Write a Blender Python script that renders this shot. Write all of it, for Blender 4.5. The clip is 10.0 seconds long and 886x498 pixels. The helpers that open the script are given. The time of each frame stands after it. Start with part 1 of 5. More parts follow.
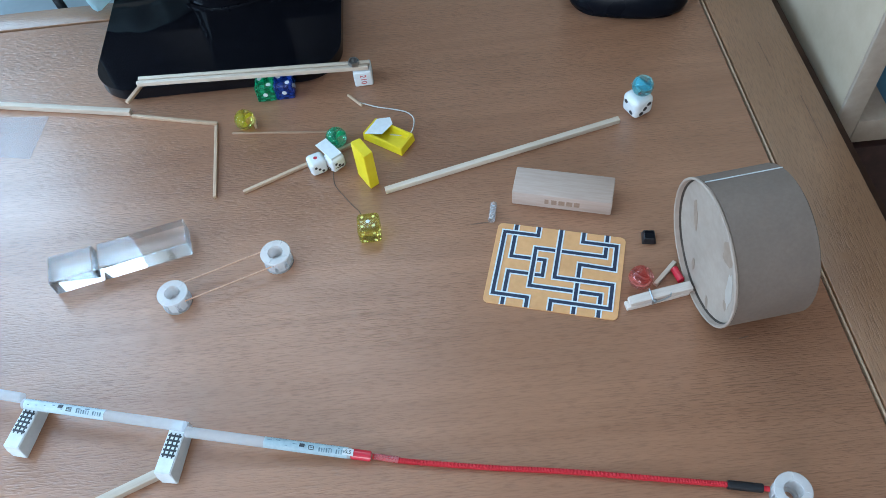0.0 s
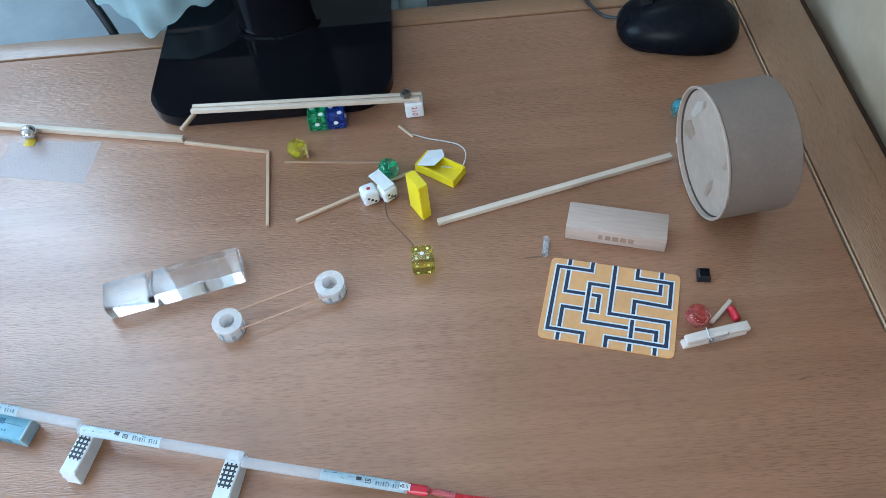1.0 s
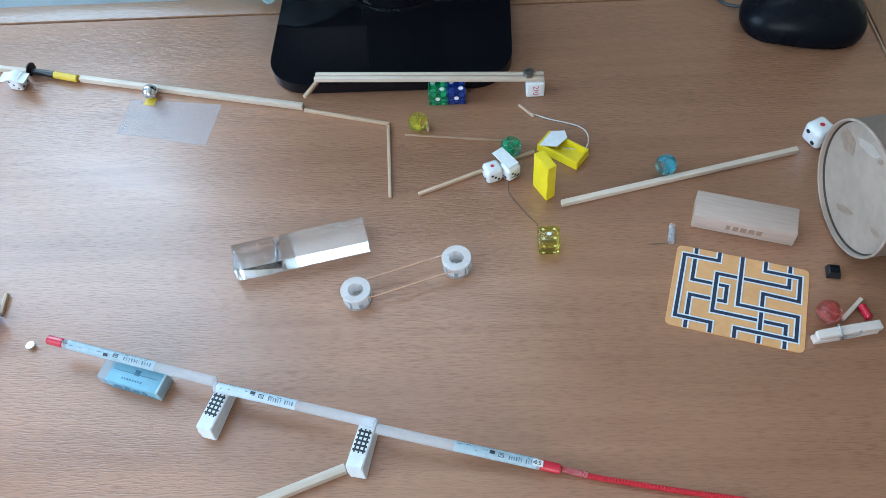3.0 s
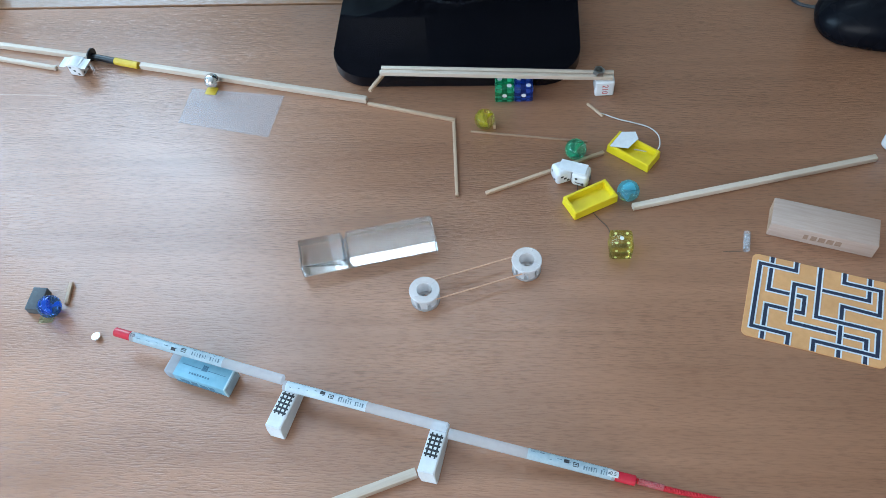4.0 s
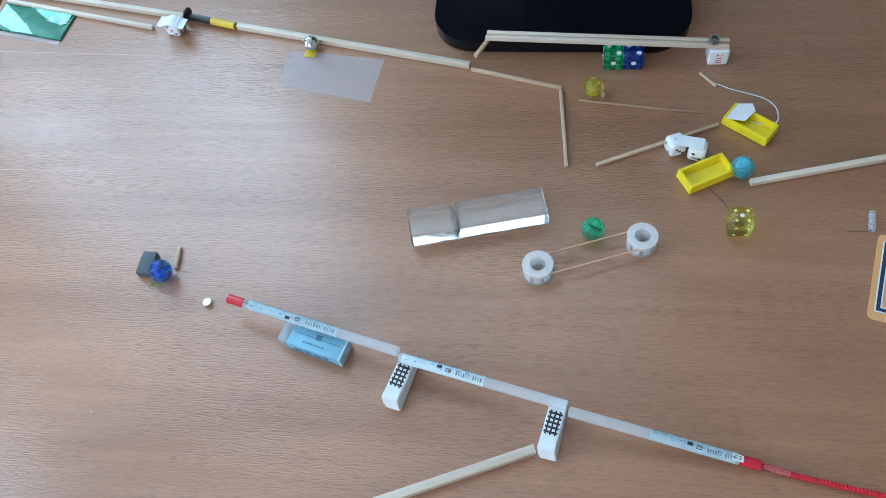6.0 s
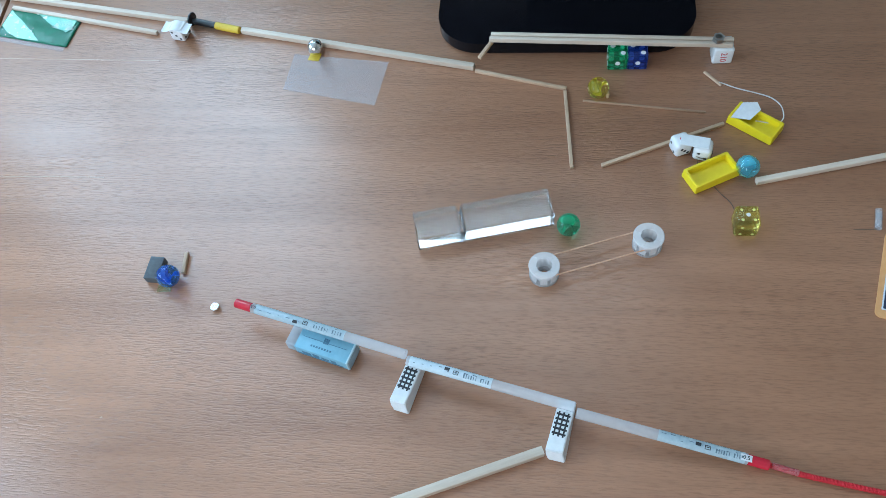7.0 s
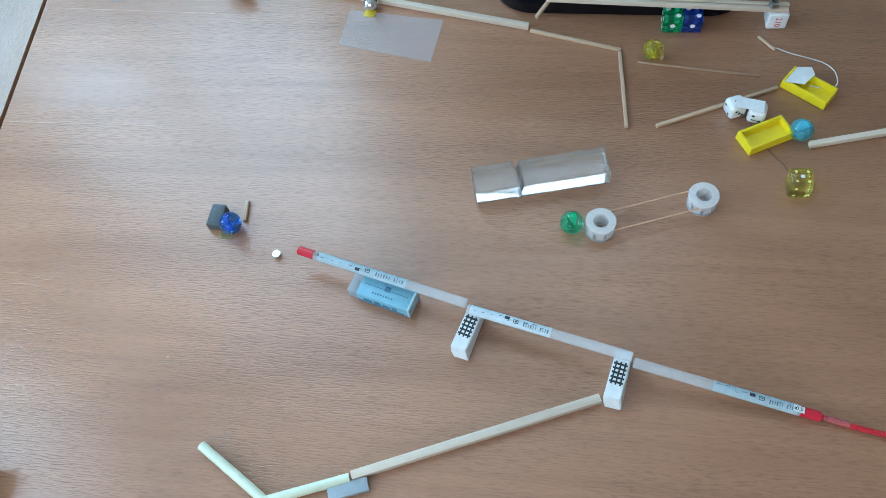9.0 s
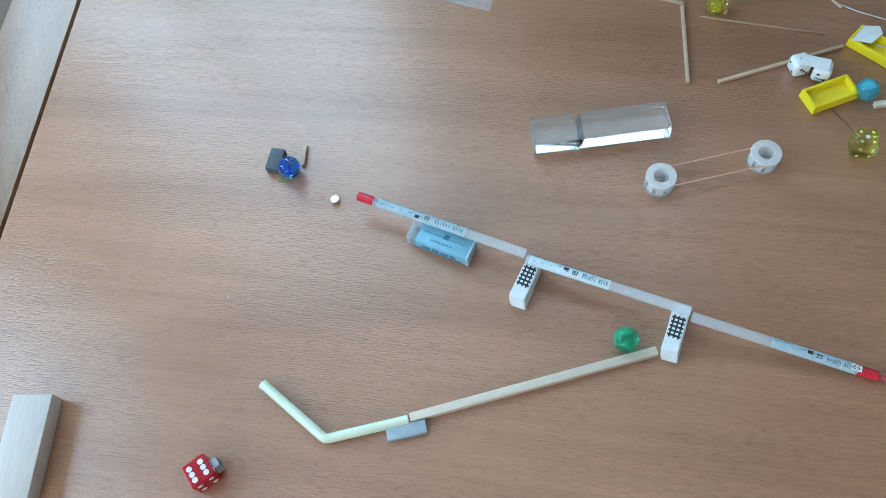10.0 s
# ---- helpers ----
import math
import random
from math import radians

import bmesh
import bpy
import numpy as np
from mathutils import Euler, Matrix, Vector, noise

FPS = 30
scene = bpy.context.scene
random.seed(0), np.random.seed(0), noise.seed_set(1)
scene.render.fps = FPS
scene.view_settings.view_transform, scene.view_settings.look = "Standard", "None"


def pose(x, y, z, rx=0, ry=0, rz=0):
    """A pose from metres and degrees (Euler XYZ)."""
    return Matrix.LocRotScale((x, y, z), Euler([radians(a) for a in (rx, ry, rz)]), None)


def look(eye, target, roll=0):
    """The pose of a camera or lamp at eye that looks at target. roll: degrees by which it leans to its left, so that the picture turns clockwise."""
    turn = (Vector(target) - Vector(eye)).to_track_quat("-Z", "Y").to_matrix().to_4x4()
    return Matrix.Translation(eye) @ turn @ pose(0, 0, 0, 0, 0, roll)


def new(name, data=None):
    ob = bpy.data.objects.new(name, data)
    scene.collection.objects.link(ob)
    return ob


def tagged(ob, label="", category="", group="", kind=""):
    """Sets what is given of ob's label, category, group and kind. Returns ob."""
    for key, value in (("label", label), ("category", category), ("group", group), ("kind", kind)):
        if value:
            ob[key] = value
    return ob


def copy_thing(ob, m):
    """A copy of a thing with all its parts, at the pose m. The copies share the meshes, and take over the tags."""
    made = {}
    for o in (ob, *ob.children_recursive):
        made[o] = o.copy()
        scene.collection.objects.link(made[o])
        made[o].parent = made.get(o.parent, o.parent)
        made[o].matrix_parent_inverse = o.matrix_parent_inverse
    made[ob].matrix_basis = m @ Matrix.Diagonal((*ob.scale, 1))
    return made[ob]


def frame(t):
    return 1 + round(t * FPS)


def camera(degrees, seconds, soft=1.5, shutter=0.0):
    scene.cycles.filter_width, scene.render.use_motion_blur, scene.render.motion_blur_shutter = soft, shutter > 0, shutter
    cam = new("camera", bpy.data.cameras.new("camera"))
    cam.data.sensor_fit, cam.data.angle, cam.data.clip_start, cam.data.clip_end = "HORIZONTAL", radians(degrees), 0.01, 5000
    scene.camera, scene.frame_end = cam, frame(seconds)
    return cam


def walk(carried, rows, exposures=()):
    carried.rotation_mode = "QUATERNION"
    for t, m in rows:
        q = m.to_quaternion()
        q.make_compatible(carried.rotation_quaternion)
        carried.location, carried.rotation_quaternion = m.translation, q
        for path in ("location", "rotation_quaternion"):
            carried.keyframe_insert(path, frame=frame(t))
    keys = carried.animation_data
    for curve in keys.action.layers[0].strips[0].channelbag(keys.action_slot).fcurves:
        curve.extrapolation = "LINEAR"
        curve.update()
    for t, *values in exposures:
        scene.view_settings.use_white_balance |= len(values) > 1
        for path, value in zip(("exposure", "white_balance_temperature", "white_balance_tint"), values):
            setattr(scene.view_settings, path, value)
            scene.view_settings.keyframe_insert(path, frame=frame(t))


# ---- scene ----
cam = camera(56.9, 10.0, soft=0.65)
PATH = [
    (0, (0.0876, -0.0042, 0.4981), (0.0824, 0.1092, 0.3334), -7.8),
    (0.5, (0.0750, 0.0010, 0.5030), (0.0688, 0.1170, 0.3402), -7.7),
    (1, (0.0559, 0.0032, 0.5058), (0.0488, 0.1212, 0.3445), -7.3),
    (1.5, (0.0384, 0.0008, 0.5061), (0.0305, 0.1175, 0.3438), -6.6),
    (2, (0.0247, -0.0030, 0.5074), (0.0159, 0.1132, 0.3449), -6.7),
    (2.5, (0.0058, -0.0012, 0.5108), (-0.0050, 0.1137, 0.3475), -6.7),
    (3, (-0.0219, 0.0018, 0.5139), (-0.0346, 0.1156, 0.3498), -6.4),
    (4.5, (-0.0805, 0.0242, 0.5166), (-0.0984, 0.1327, 0.3495), -7.0),
    (5, (-0.1022, 0.0296, 0.5189), (-0.1214, 0.1356, 0.3504), -7.4),
    (5.5, (-0.1175, 0.0263, 0.5172), (-0.1398, 0.1289, 0.3470), -8.2),
    (6.8, (-0.1219, 0.0284, 0.5206), (-0.1474, 0.1285, 0.3494), -10.7),
    (7, (-0.1215, 0.0288, 0.5207), (-0.1470, 0.1290, 0.3496), -10.8),
    (7.5, (-0.1186, 0.0310, 0.5202), (-0.1453, 0.1319, 0.3497), -11.5),
    (8, (-0.1239, 0.0268, 0.5223), (-0.1505, 0.1272, 0.3515), -11.4),
    (8.5, (-0.1414, 0.0155, 0.5265), (-0.1679, 0.1139, 0.3544), -10.9),
    (9, (-0.1589, 0.0042, 0.5282), (-0.1850, 0.0990, 0.3540), -10.3),
    (9.5, (-0.1698, -0.0043, 0.5237), (-0.1982, 0.0845, 0.3468), -11.0),
    (10, (-0.1892, -0.0067, 0.5314), (-0.2181, 0.0784, 0.3527), -11.5),
]
walk(cam, [(t, look(eye, target, roll)) for t, eye, target, roll in PATH], [(0.0, 0.40, 5950, 8), (2.0, 0.39, 6250, 11), (3.0, 0.36, 6250, 10.5), (5.0, 0.18, 6200, 10), (7.0, 0.11, 6200, 8.5), (10.0, 0.09, 6150, 4)])

# ---- world, window light, added fill light, exposure ----
world = bpy.data.worlds.new("sky")
scene.world = world
world.use_nodes = True
wn = world.node_tree.nodes
sky = wn.new("ShaderNodeTexSky")
sky.sky_type, sky.sun_disc = "NISHITA", False
sky.sun_elevation, sky.sun_rotation = radians(48), radians(-25)
world.node_tree.links.new(sky.outputs[0], wn["Background"].inputs[0])
wn["Background"].inputs[1].default_value = 0.12


def area_lamp(name, x, y, z, w, h, watts, target, colour):
    d = bpy.data.lights.new(name, "AREA")
    d.shape, d.size, d.size_y, d.energy, d.color = "RECTANGLE", w, h, watts, colour
    ob = new(name, d)
    ob.matrix_world = look((x, y, z), target)
    return ob


# daylight through the windows behind the desk; the last two are added unseen fill lamps
area_lamp("window_light", -1.01, 1.09, 0.94, 0.88, 1.46, 23.5, (-1.01, 0.0, 0.94), (0.44, 0.74, 1.0))
area_lamp("second_window_light", -0.15, 1.09, 1.25, 0.74, 0.86, 5.2, (-0.15, 0.0, 1.25), (0.60, 0.86, 1.0))
area_lamp("side_fill_light", -1.885, -0.15, 0.85, 1.25, 1.15, 32.0, (0.0, -0.15, 0.85), (0.52, 0.77, 1.0))
area_lamp("room_fill_light", -0.9, -1.985, 0.85, 1.5, 1.15, 23.0, (-0.9, 0.0, 0.85), (0.94, 0.97, 1.0))

# ---- materials ----


def nodes_of(name):
    m = bpy.data.materials.new(name)
    m.use_nodes = True
    return m, m.node_tree.nodes, m.node_tree.links, m.node_tree.nodes["Principled BSDF"]


def grain(nt, lk, stretch, scale, detail=4.0, rough=0.6, distort=0.0, coord="Object"):
    tc, mp, nz = nt.new("ShaderNodeTexCoord"), nt.new("ShaderNodeMapping"), nt.new("ShaderNodeTexNoise")
    mp.inputs["Scale"].default_value = stretch
    nz.inputs["Scale"].default_value, nz.inputs["Detail"].default_value = scale, detail
    nz.inputs["Roughness"].default_value, nz.inputs["Distortion"].default_value = rough, distort
    lk.new(tc.outputs[coord], mp.inputs[0])
    lk.new(mp.outputs[0], nz.inputs["Vector"])
    return nz.outputs["Fac"]


def ramp(nt, lk, fac, stops):
    r = nt.new("ShaderNodeValToRGB")
    while len(r.color_ramp.elements) < len(stops):
        r.color_ramp.elements.new(0.5)
    for e, (p, c) in zip(r.color_ramp.elements, stops):
        e.position, e.color = p, (*c, 1) if len(c) == 3 else c
    lk.new(fac, r.inputs[0])
    return r.outputs[0]


def blend(nt, lk, mode, fac, a, b):
    n = nt.new("ShaderNodeMix")
    n.data_type, n.blend_type = "RGBA", mode
    for sock, v in ((n.inputs[0], fac), (n.inputs[6], a), (n.inputs[7], b)):
        if hasattr(v, "is_linked"):
            lk.new(v, sock)
        else:
            sock.default_value = v if isinstance(v, (int, float)) else (*v, 1)
    return n.outputs[2]


def relief(nt, lk, bsdf, height, strength, dist=0.0005):
    b = nt.new("ShaderNodeBump")
    b.inputs["Strength"].default_value, b.inputs["Distance"].default_value = strength, dist
    lk.new(height, b.inputs["Height"])
    lk.new(b.outputs[0], bsdf.inputs["Normal"])


def surface(name, c1, c2, scale=120.0, rough=0.5, metal=0.0, bump=0.15, stretch=(1, 1, 1), coat=0.0, spec=0.5):
    """A plain surface: two tones at two scales, a little relief, gloss that varies."""
    m, nt, lk, p = nodes_of(name)
    a = grain(nt, lk, stretch, scale)
    b = grain(nt, lk, (1, 1, 1), scale * 0.13, 2.0)
    col = ramp(nt, lk, a, [(0.3, c1), (0.7, c2)])
    tone = ramp(nt, lk, b, [(0.3, (0.86, 0.86, 0.86)), (0.7, (1, 1, 1))])
    lk.new(blend(nt, lk, "MULTIPLY", 1.0, col, tone), p.inputs["Base Color"])
    lk.new(ramp(nt, lk, b, [(0.2, (rough * 0.8,) * 3), (0.8, (min(1, rough * 1.2),) * 3)]), p.inputs["Roughness"])
    p.inputs["Metallic"].default_value, p.inputs["Coat Weight"].default_value = metal, coat
    p.inputs["Specular IOR Level"].default_value = spec
    if bump:
        relief(nt, lk, p, a, bump, 0.0003)
    return m


def clear(name, colour, rough=0.02, ior=1.49, weight=1.0, through_=0.3):
    """Clear or milky plastic and glass; part of the light goes straight through."""
    m, nt, lk, p = nodes_of(name)
    p.inputs["Base Color"].default_value = (*colour, 1)
    p.inputs["Transmission Weight"].default_value, p.inputs["IOR"].default_value = weight, ior
    a = grain(nt, lk, (1, 1, 1), 160.0)
    lk.new(ramp(nt, lk, a, [(0.3, (rough,) * 3), (0.8, (rough * 1.8 + 0.002,) * 3)]), p.inputs["Roughness"])
    if through_:
        tr, mx = nt.new("ShaderNodeBsdfTransparent"), nt.new("ShaderNodeMixShader")
        tr.inputs[0].default_value = (*(c ** 0.5 for c in colour), 1)
        mx.inputs[0].default_value = through_
        lk.new(p.outputs[0], mx.inputs[1])
        lk.new(tr.outputs[0], mx.inputs[2])
        lk.new(mx.outputs[0], nt["Material Output"].inputs["Surface"])
    return m


def milky(name, colour, through_=0.2, rough=0.3, glow=0.5):
    """Milky plastic: light scatters through it, and a little goes straight through."""
    m, nt, lk, p = nodes_of(name)
    cloud = grain(nt, lk, (1, 1, 1), 220.0, 3.0)
    col = ramp(nt, lk, cloud, [(0.3, tuple(c * 0.94 for c in colour)), (0.7, colour)])
    lk.new(col, p.inputs["Base Color"])
    p.inputs["Roughness"].default_value = rough
    tl, tr, a, b = nt.new("ShaderNodeBsdfTranslucent"), nt.new("ShaderNodeBsdfTransparent"), nt.new("ShaderNodeMixShader"), nt.new("ShaderNodeMixShader")
    lk.new(col, tl.inputs[0])
    tr.inputs[0].default_value = (*(c ** 0.3 for c in colour), 1)
    a.inputs[0].default_value, b.inputs[0].default_value = glow, through_
    for src, dst in ((p.outputs[0], a.inputs[1]), (tl.outputs[0], a.inputs[2]), (a.outputs[0], b.inputs[1]), (tr.outputs[0], b.inputs[2]), (b.outputs[0], nt["Material Output"].inputs["Surface"])):
        lk.new(src, dst)
    return m


def veneer(name, stretch, light, dark, pore, rough=0.36):
    """Oiled veneer: broad flame figure, soft streaks, fine open pores in relief along the grain."""
    m, nt, lk, p = nodes_of(name)
    sx, sy = stretch
    broad = grain(nt, lk, (sx * 1.6, sy * 13.0, 1), 1.0, 4.0, 0.55, 1.1)
    streak = grain(nt, lk, (sx * 5.0, sy * 150.0, 1), 1.0, 4.0, 0.6, 0.15)
    pores = grain(nt, lk, (sx * 105.0, sy * 900.0, 1), 1.0, 2.0, 0.55)
    patch = grain(nt, lk, (sx * 5.0, sy * 16.0, 1), 1.0, 3.0, 0.6, 0.8)
    smudge = grain(nt, lk, (1, 1, 1), 7.0, 3.0, 0.6)
    col = ramp(nt, lk, broad, [(0.28, dark), (0.72, light)])
    col = blend(nt, lk, "MULTIPLY", 0.55, col, ramp(nt, lk, streak, [(0.28, (0.80, 0.78, 0.76)), (0.70, (1.08, 1.07, 1.06))]))
    open_ = ramp(nt, lk, pores, [(0.46, (0, 0, 0)), (0.68, (1, 1, 1))])
    open_ = blend(nt, lk, "MULTIPLY", 1.0, open_, ramp(nt, lk, patch, [(0.30, (0.35, 0.35, 0.35)), (0.66, (1, 1, 1))]))
    col = blend(nt, lk, "MIX", blend(nt, lk, "MULTIPLY", 1.0, open_, (0.46, 0.46, 0.46)), col, pore)
    col = blend(nt, lk, "MULTIPLY", 0.6, col, ramp(nt, lk, smudge, [(0.3, (0.88, 0.87, 0.86)), (0.7, (1.04, 1.04, 1.04))]))
    lk.new(col, p.inputs["Base Color"])
    lk.new(ramp(nt, lk, smudge, [(0.25, (rough * 0.85,) * 3), (0.75, (rough * 1.2,) * 3)]), p.inputs["Roughness"])
    p.inputs["Specular IOR Level"].default_value = 0.32
    p.inputs["Coat Weight"].default_value, p.inputs["Coat Roughness"].default_value = 0.85, 0.23
    relief(nt, lk, p, ramp(nt, lk, open_, [(0.0, (1, 1, 1)), (1.0, (0, 0, 0))]), 0.48, 0.0003)
    lk.new(p.inputs["Normal"].links[0].from_socket, p.inputs["Coat Normal"])
    return m


VENEER_X = veneer("desk_veneer", (1, 1), (0.460, 0.228, 0.132), (0.318, 0.146, 0.079), (0.13, 0.058, 0.030))
VENEER_Y = veneer("desk_rail_wood_lengthwise", (9, 0.11), (0.345, 0.186, 0.103), (0.262, 0.134, 0.071), (0.12, 0.06, 0.034))
VENEER_RX = veneer("desk_rail_wood_crosswise", (1, 1), (0.345, 0.186, 0.103), (0.262, 0.134, 0.071), (0.12, 0.06, 0.034))
BEAD = surface("pale_bead_wood", (0.46, 0.31, 0.20), (0.55, 0.39, 0.26), 300, 0.5)
GAP = surface("dark_joint_and_hollow_shade", (0.02, 0.013, 0.01), (0.035, 0.02, 0.015), 200, 0.8)
PINE = surface("pale_stick_wood", (0.62, 0.50, 0.40), (0.72, 0.60, 0.49), 55, 0.6, stretch=(1, 14, 14), bump=0.3)
MATCH = surface("matchstick_wood", (0.50, 0.33, 0.215), (0.60, 0.42, 0.285), 60, 0.62, stretch=(1, 14, 14), bump=0.3)
BLOCK = surface("raw_block_wood", (0.46, 0.335, 0.275), (0.54, 0.41, 0.345), 45, 0.62, stretch=(1, 12, 12), bump=0.35)
THINSTICK = surface("brown_stick_wood", (0.34, 0.20, 0.125), (0.44, 0.27, 0.175), 60, 0.6, stretch=(1, 14, 14), bump=0.3)
BLOCK_PALE = surface("pale_block_wood", (0.56, 0.47, 0.42), (0.65, 0.56, 0.51), 45, 0.62, stretch=(1, 12, 12), bump=0.35)
BLOCK_END = surface("block_end_grain", (0.42, 0.26, 0.16), (0.55, 0.37, 0.25), 220, 0.7, bump=0.4)
STAMP = surface("branded_mark", (0.30, 0.19, 0.13), (0.38, 0.25, 0.18), 300, 0.8)
PEGWOOD = surface("bleached_peg_wood", (0.66, 0.55, 0.49), (0.76, 0.66, 0.59), 55, 0.6, stretch=(1, 12, 12), bump=0.3)
WHITE = surface("white_plastic", (0.74, 0.75, 0.76), (0.80, 0.81, 0.82), 160, 0.28, bump=0.04, coat=0.2)
PAPER = surface("white_paper", (0.72, 0.74, 0.76), (0.80, 0.82, 0.83), 260, 0.75, bump=0.12)
INK = surface("black_ink", (0.012, 0.013, 0.018), (0.025, 0.026, 0.032), 300, 0.45)
NAVY = surface("navy_print", (0.012, 0.022, 0.055), (0.02, 0.035, 0.075), 300, 0.5)
REFILL_LABEL = surface("refill_label", (0.52, 0.62, 0.68), (0.62, 0.72, 0.77), 300, 0.4)
BLUEGREY_LABEL = surface("blue_grey_label", (0.34, 0.45, 0.51), (0.46, 0.57, 0.62), 300, 0.4)
FADEPRINT = surface("faded_blue_print", (0.09, 0.14, 0.19), (0.16, 0.23, 0.28), 300, 0.5)
PALEBLUE = surface("pale_outline_print", (0.66, 0.74, 0.80), (0.74, 0.81, 0.86), 300, 0.5)
ORANGE = surface("orange_card", (0.73, 0.365, 0.145), (0.79, 0.41, 0.17), 260, 0.5, bump=0.05)
REDPIP = surface("red_pip", (0.45, 0.01, 0.03), (0.55, 0.02, 0.05), 300, 0.35)
REDTEXT = surface("red_print", (0.50, 0.05, 0.06), (0.60, 0.08, 0.09), 300, 0.5)
YELLOW = surface("yellow_plastic", (0.84, 0.64, 0.01), (0.90, 0.71, 0.02), 150, 0.38, bump=0.05)
GLOSSBLACK = surface("gloss_black_plastic", (0.004, 0.004, 0.006), (0.007, 0.007, 0.010), 90, 0.05, bump=0.0, coat=0.0, spec=0.24)
BLACK = surface("black_plastic", (0.010, 0.011, 0.014), (0.018, 0.019, 0.024), 200, 0.32, bump=0.08)
SATINBLACK = surface("satin_black_mouse_plastic", (0.003, 0.004, 0.007), (0.006, 0.007, 0.011), 200, 0.28, bump=0.02, spec=0.10)
SCREEN = surface("dark_screen", (0.006, 0.006, 0.008), (0.010, 0.010, 0.012), 50, 0.22, bump=0.0)
KRAFT = surface("kraft_board", (0.188, 0.136, 0.108), (0.212, 0.157, 0.127), 420, 0.72, bump=0.1, stretch=(1, 1, 1))
RIMPAPER = surface("pale_rim_paper", (0.35, 0.265, 0.215), (0.41, 0.32, 0.265), 130, 0.7, bump=0.1)
# shade in the gap inside the rim, put into a dark colour
RIM_SHADE = surface("kraft_rim_shade", (0.06, 0.043, 0.034), (0.09, 0.066, 0.052), 160, 0.85)
LID = surface("kraft_lid", (0.365, 0.278, 0.222), (0.42, 0.328, 0.268), 130, 0.7, bump=0.1)
STAIN = surface("lid_stain", (0.27, 0.185, 0.135), (0.35, 0.25, 0.19), 160, 0.6)
# glare on the lid, painted as a paler patch
GLARE = surface("painted_lid_glare", (0.44, 0.37, 0.32), (0.50, 0.43, 0.375), 160, 0.45)
STEEL = surface("polished_steel", (0.62, 0.62, 0.62), (0.70, 0.70, 0.70), 90, 0.10, metal=1.0, bump=0.0)
ZINC = surface("zinc_plated_steel", (0.42, 0.45, 0.48), (0.52, 0.55, 0.57), 180, 0.30, metal=1.0, bump=0.05)
NICKEL = surface("nickel_magnet", (0.70, 0.69, 0.66), (0.78, 0.77, 0.74), 180, 0.2, metal=1.0, bump=0.0)
FERRITE = surface("grey_ferrite", (0.055, 0.065, 0.075), (0.085, 0.10, 0.11), 260, 0.6, bump=0.2)
GREYBAR = surface("grey_bar_metal", (0.33, 0.39, 0.44), (0.41, 0.48, 0.53), 180, 0.4, bump=0.06)
ACRYLIC = clear("clear_acrylic", (0.97, 0.99, 1.0), 0.0, 1.49, 1.0, 0.16)
GROUND = clear("sawn_acrylic", (0.92, 0.96, 1.0), 0.2, 1.45, 0.75, 0.8)
nt, lk = ACRYLIC.node_tree.nodes, ACRYLIC.node_tree.links
relief(nt, lk, nt["Principled BSDF"], grain(nt, lk, (18, 420, 420), 1.0, 3.0), 0.03, 0.0002)
FROST = milky("frosted_plastic", (0.97, 0.96, 0.96), 0.62, 0.15, 0.25)
TUBE = milky("milky_refill_tube", (0.86, 0.88, 0.91), 0.56, 0.2, 0.35)
FILM = clear("matte_film", (0.92, 0.92, 0.94), 0.45, 1.3, 0.0, 0.87)
CLEARBIT = clear("clear_tube", (0.84, 0.85, 0.87), 0.15, 1.4, 0.0, 0.82)
GREENGLASS = clear("green_glass", (0.30, 1.0, 0.72), 0.0, 1.5, 0.93, 0.46)
BLUEGLASS = clear("clear_blue_glass", (0.50, 0.93, 1.0), 0.0, 1.5, 0.95, 0.40)
DEEPBLUE = clear("deep_blue_glass", (0.16, 0.48, 1.0), 0.0, 1.5, 0.90, 0.42)
YELLOWGLASS = clear("clear_yellow_glass", (0.97, 0.93, 0.28), 0.0, 1.5, 0.95, 0.4)
REDGLASS = clear("clear_red_glass", (1.0, 0.50, 0.47), 0.0, 1.5, 0.94, 0.4)
GREENDIE = clear("green_acrylic", (0.04, 0.74, 0.32), 0.02, 1.49, 0.85, 0.22)
BLUEDIE = clear("blue_acrylic", (0.03, 0.10, 0.62), 0.02, 1.49, 0.8, 0.2)
YELLOWDIE = clear("yellow_acrylic", (0.98, 0.95, 0.28), 0.0, 1.49, 0.92, 0.34)
REDDIE = clear("red_acrylic", (0.75, 0.012, 0.035), 0.06, 1.49, 0.45, 0.2)
SWIRL_G = surface("green_vane", (0.08, 0.68, 0.42), (0.14, 0.80, 0.54), 260, 0.4)
SWIRL_B = surface("sky_blue_vane", (0.20, 0.72, 0.86), (0.30, 0.82, 0.92), 260, 0.4)
SWIRL_D = surface("blue_vane", (0.01, 0.11, 0.66), (0.02, 0.15, 0.78), 260, 0.4)
SWIRL_G2 = surface("dark_green_vane", (0.02, 0.38, 0.23), (0.03, 0.46, 0.29), 260, 0.4)
SWIRL_B2 = surface("teal_vane", (0.12, 0.52, 0.64), (0.18, 0.60, 0.72), 260, 0.4)
SWIRL_D2 = surface("azure_vane", (0.06, 0.32, 0.92), (0.10, 0.42, 0.96), 260, 0.4)
SWIRL_R2 = surface("pale_red_vane", (0.85, 0.28, 0.22), (0.90, 0.36, 0.30), 260, 0.4)
SWIRL_Y = surface("yellow_vane", (0.84, 0.76, 0.02), (0.90, 0.83, 0.05), 260, 0.4)
SWIRL_R = surface("red_vane", (0.62, 0.08, 0.05), (0.75, 0.14, 0.09), 260, 0.4)
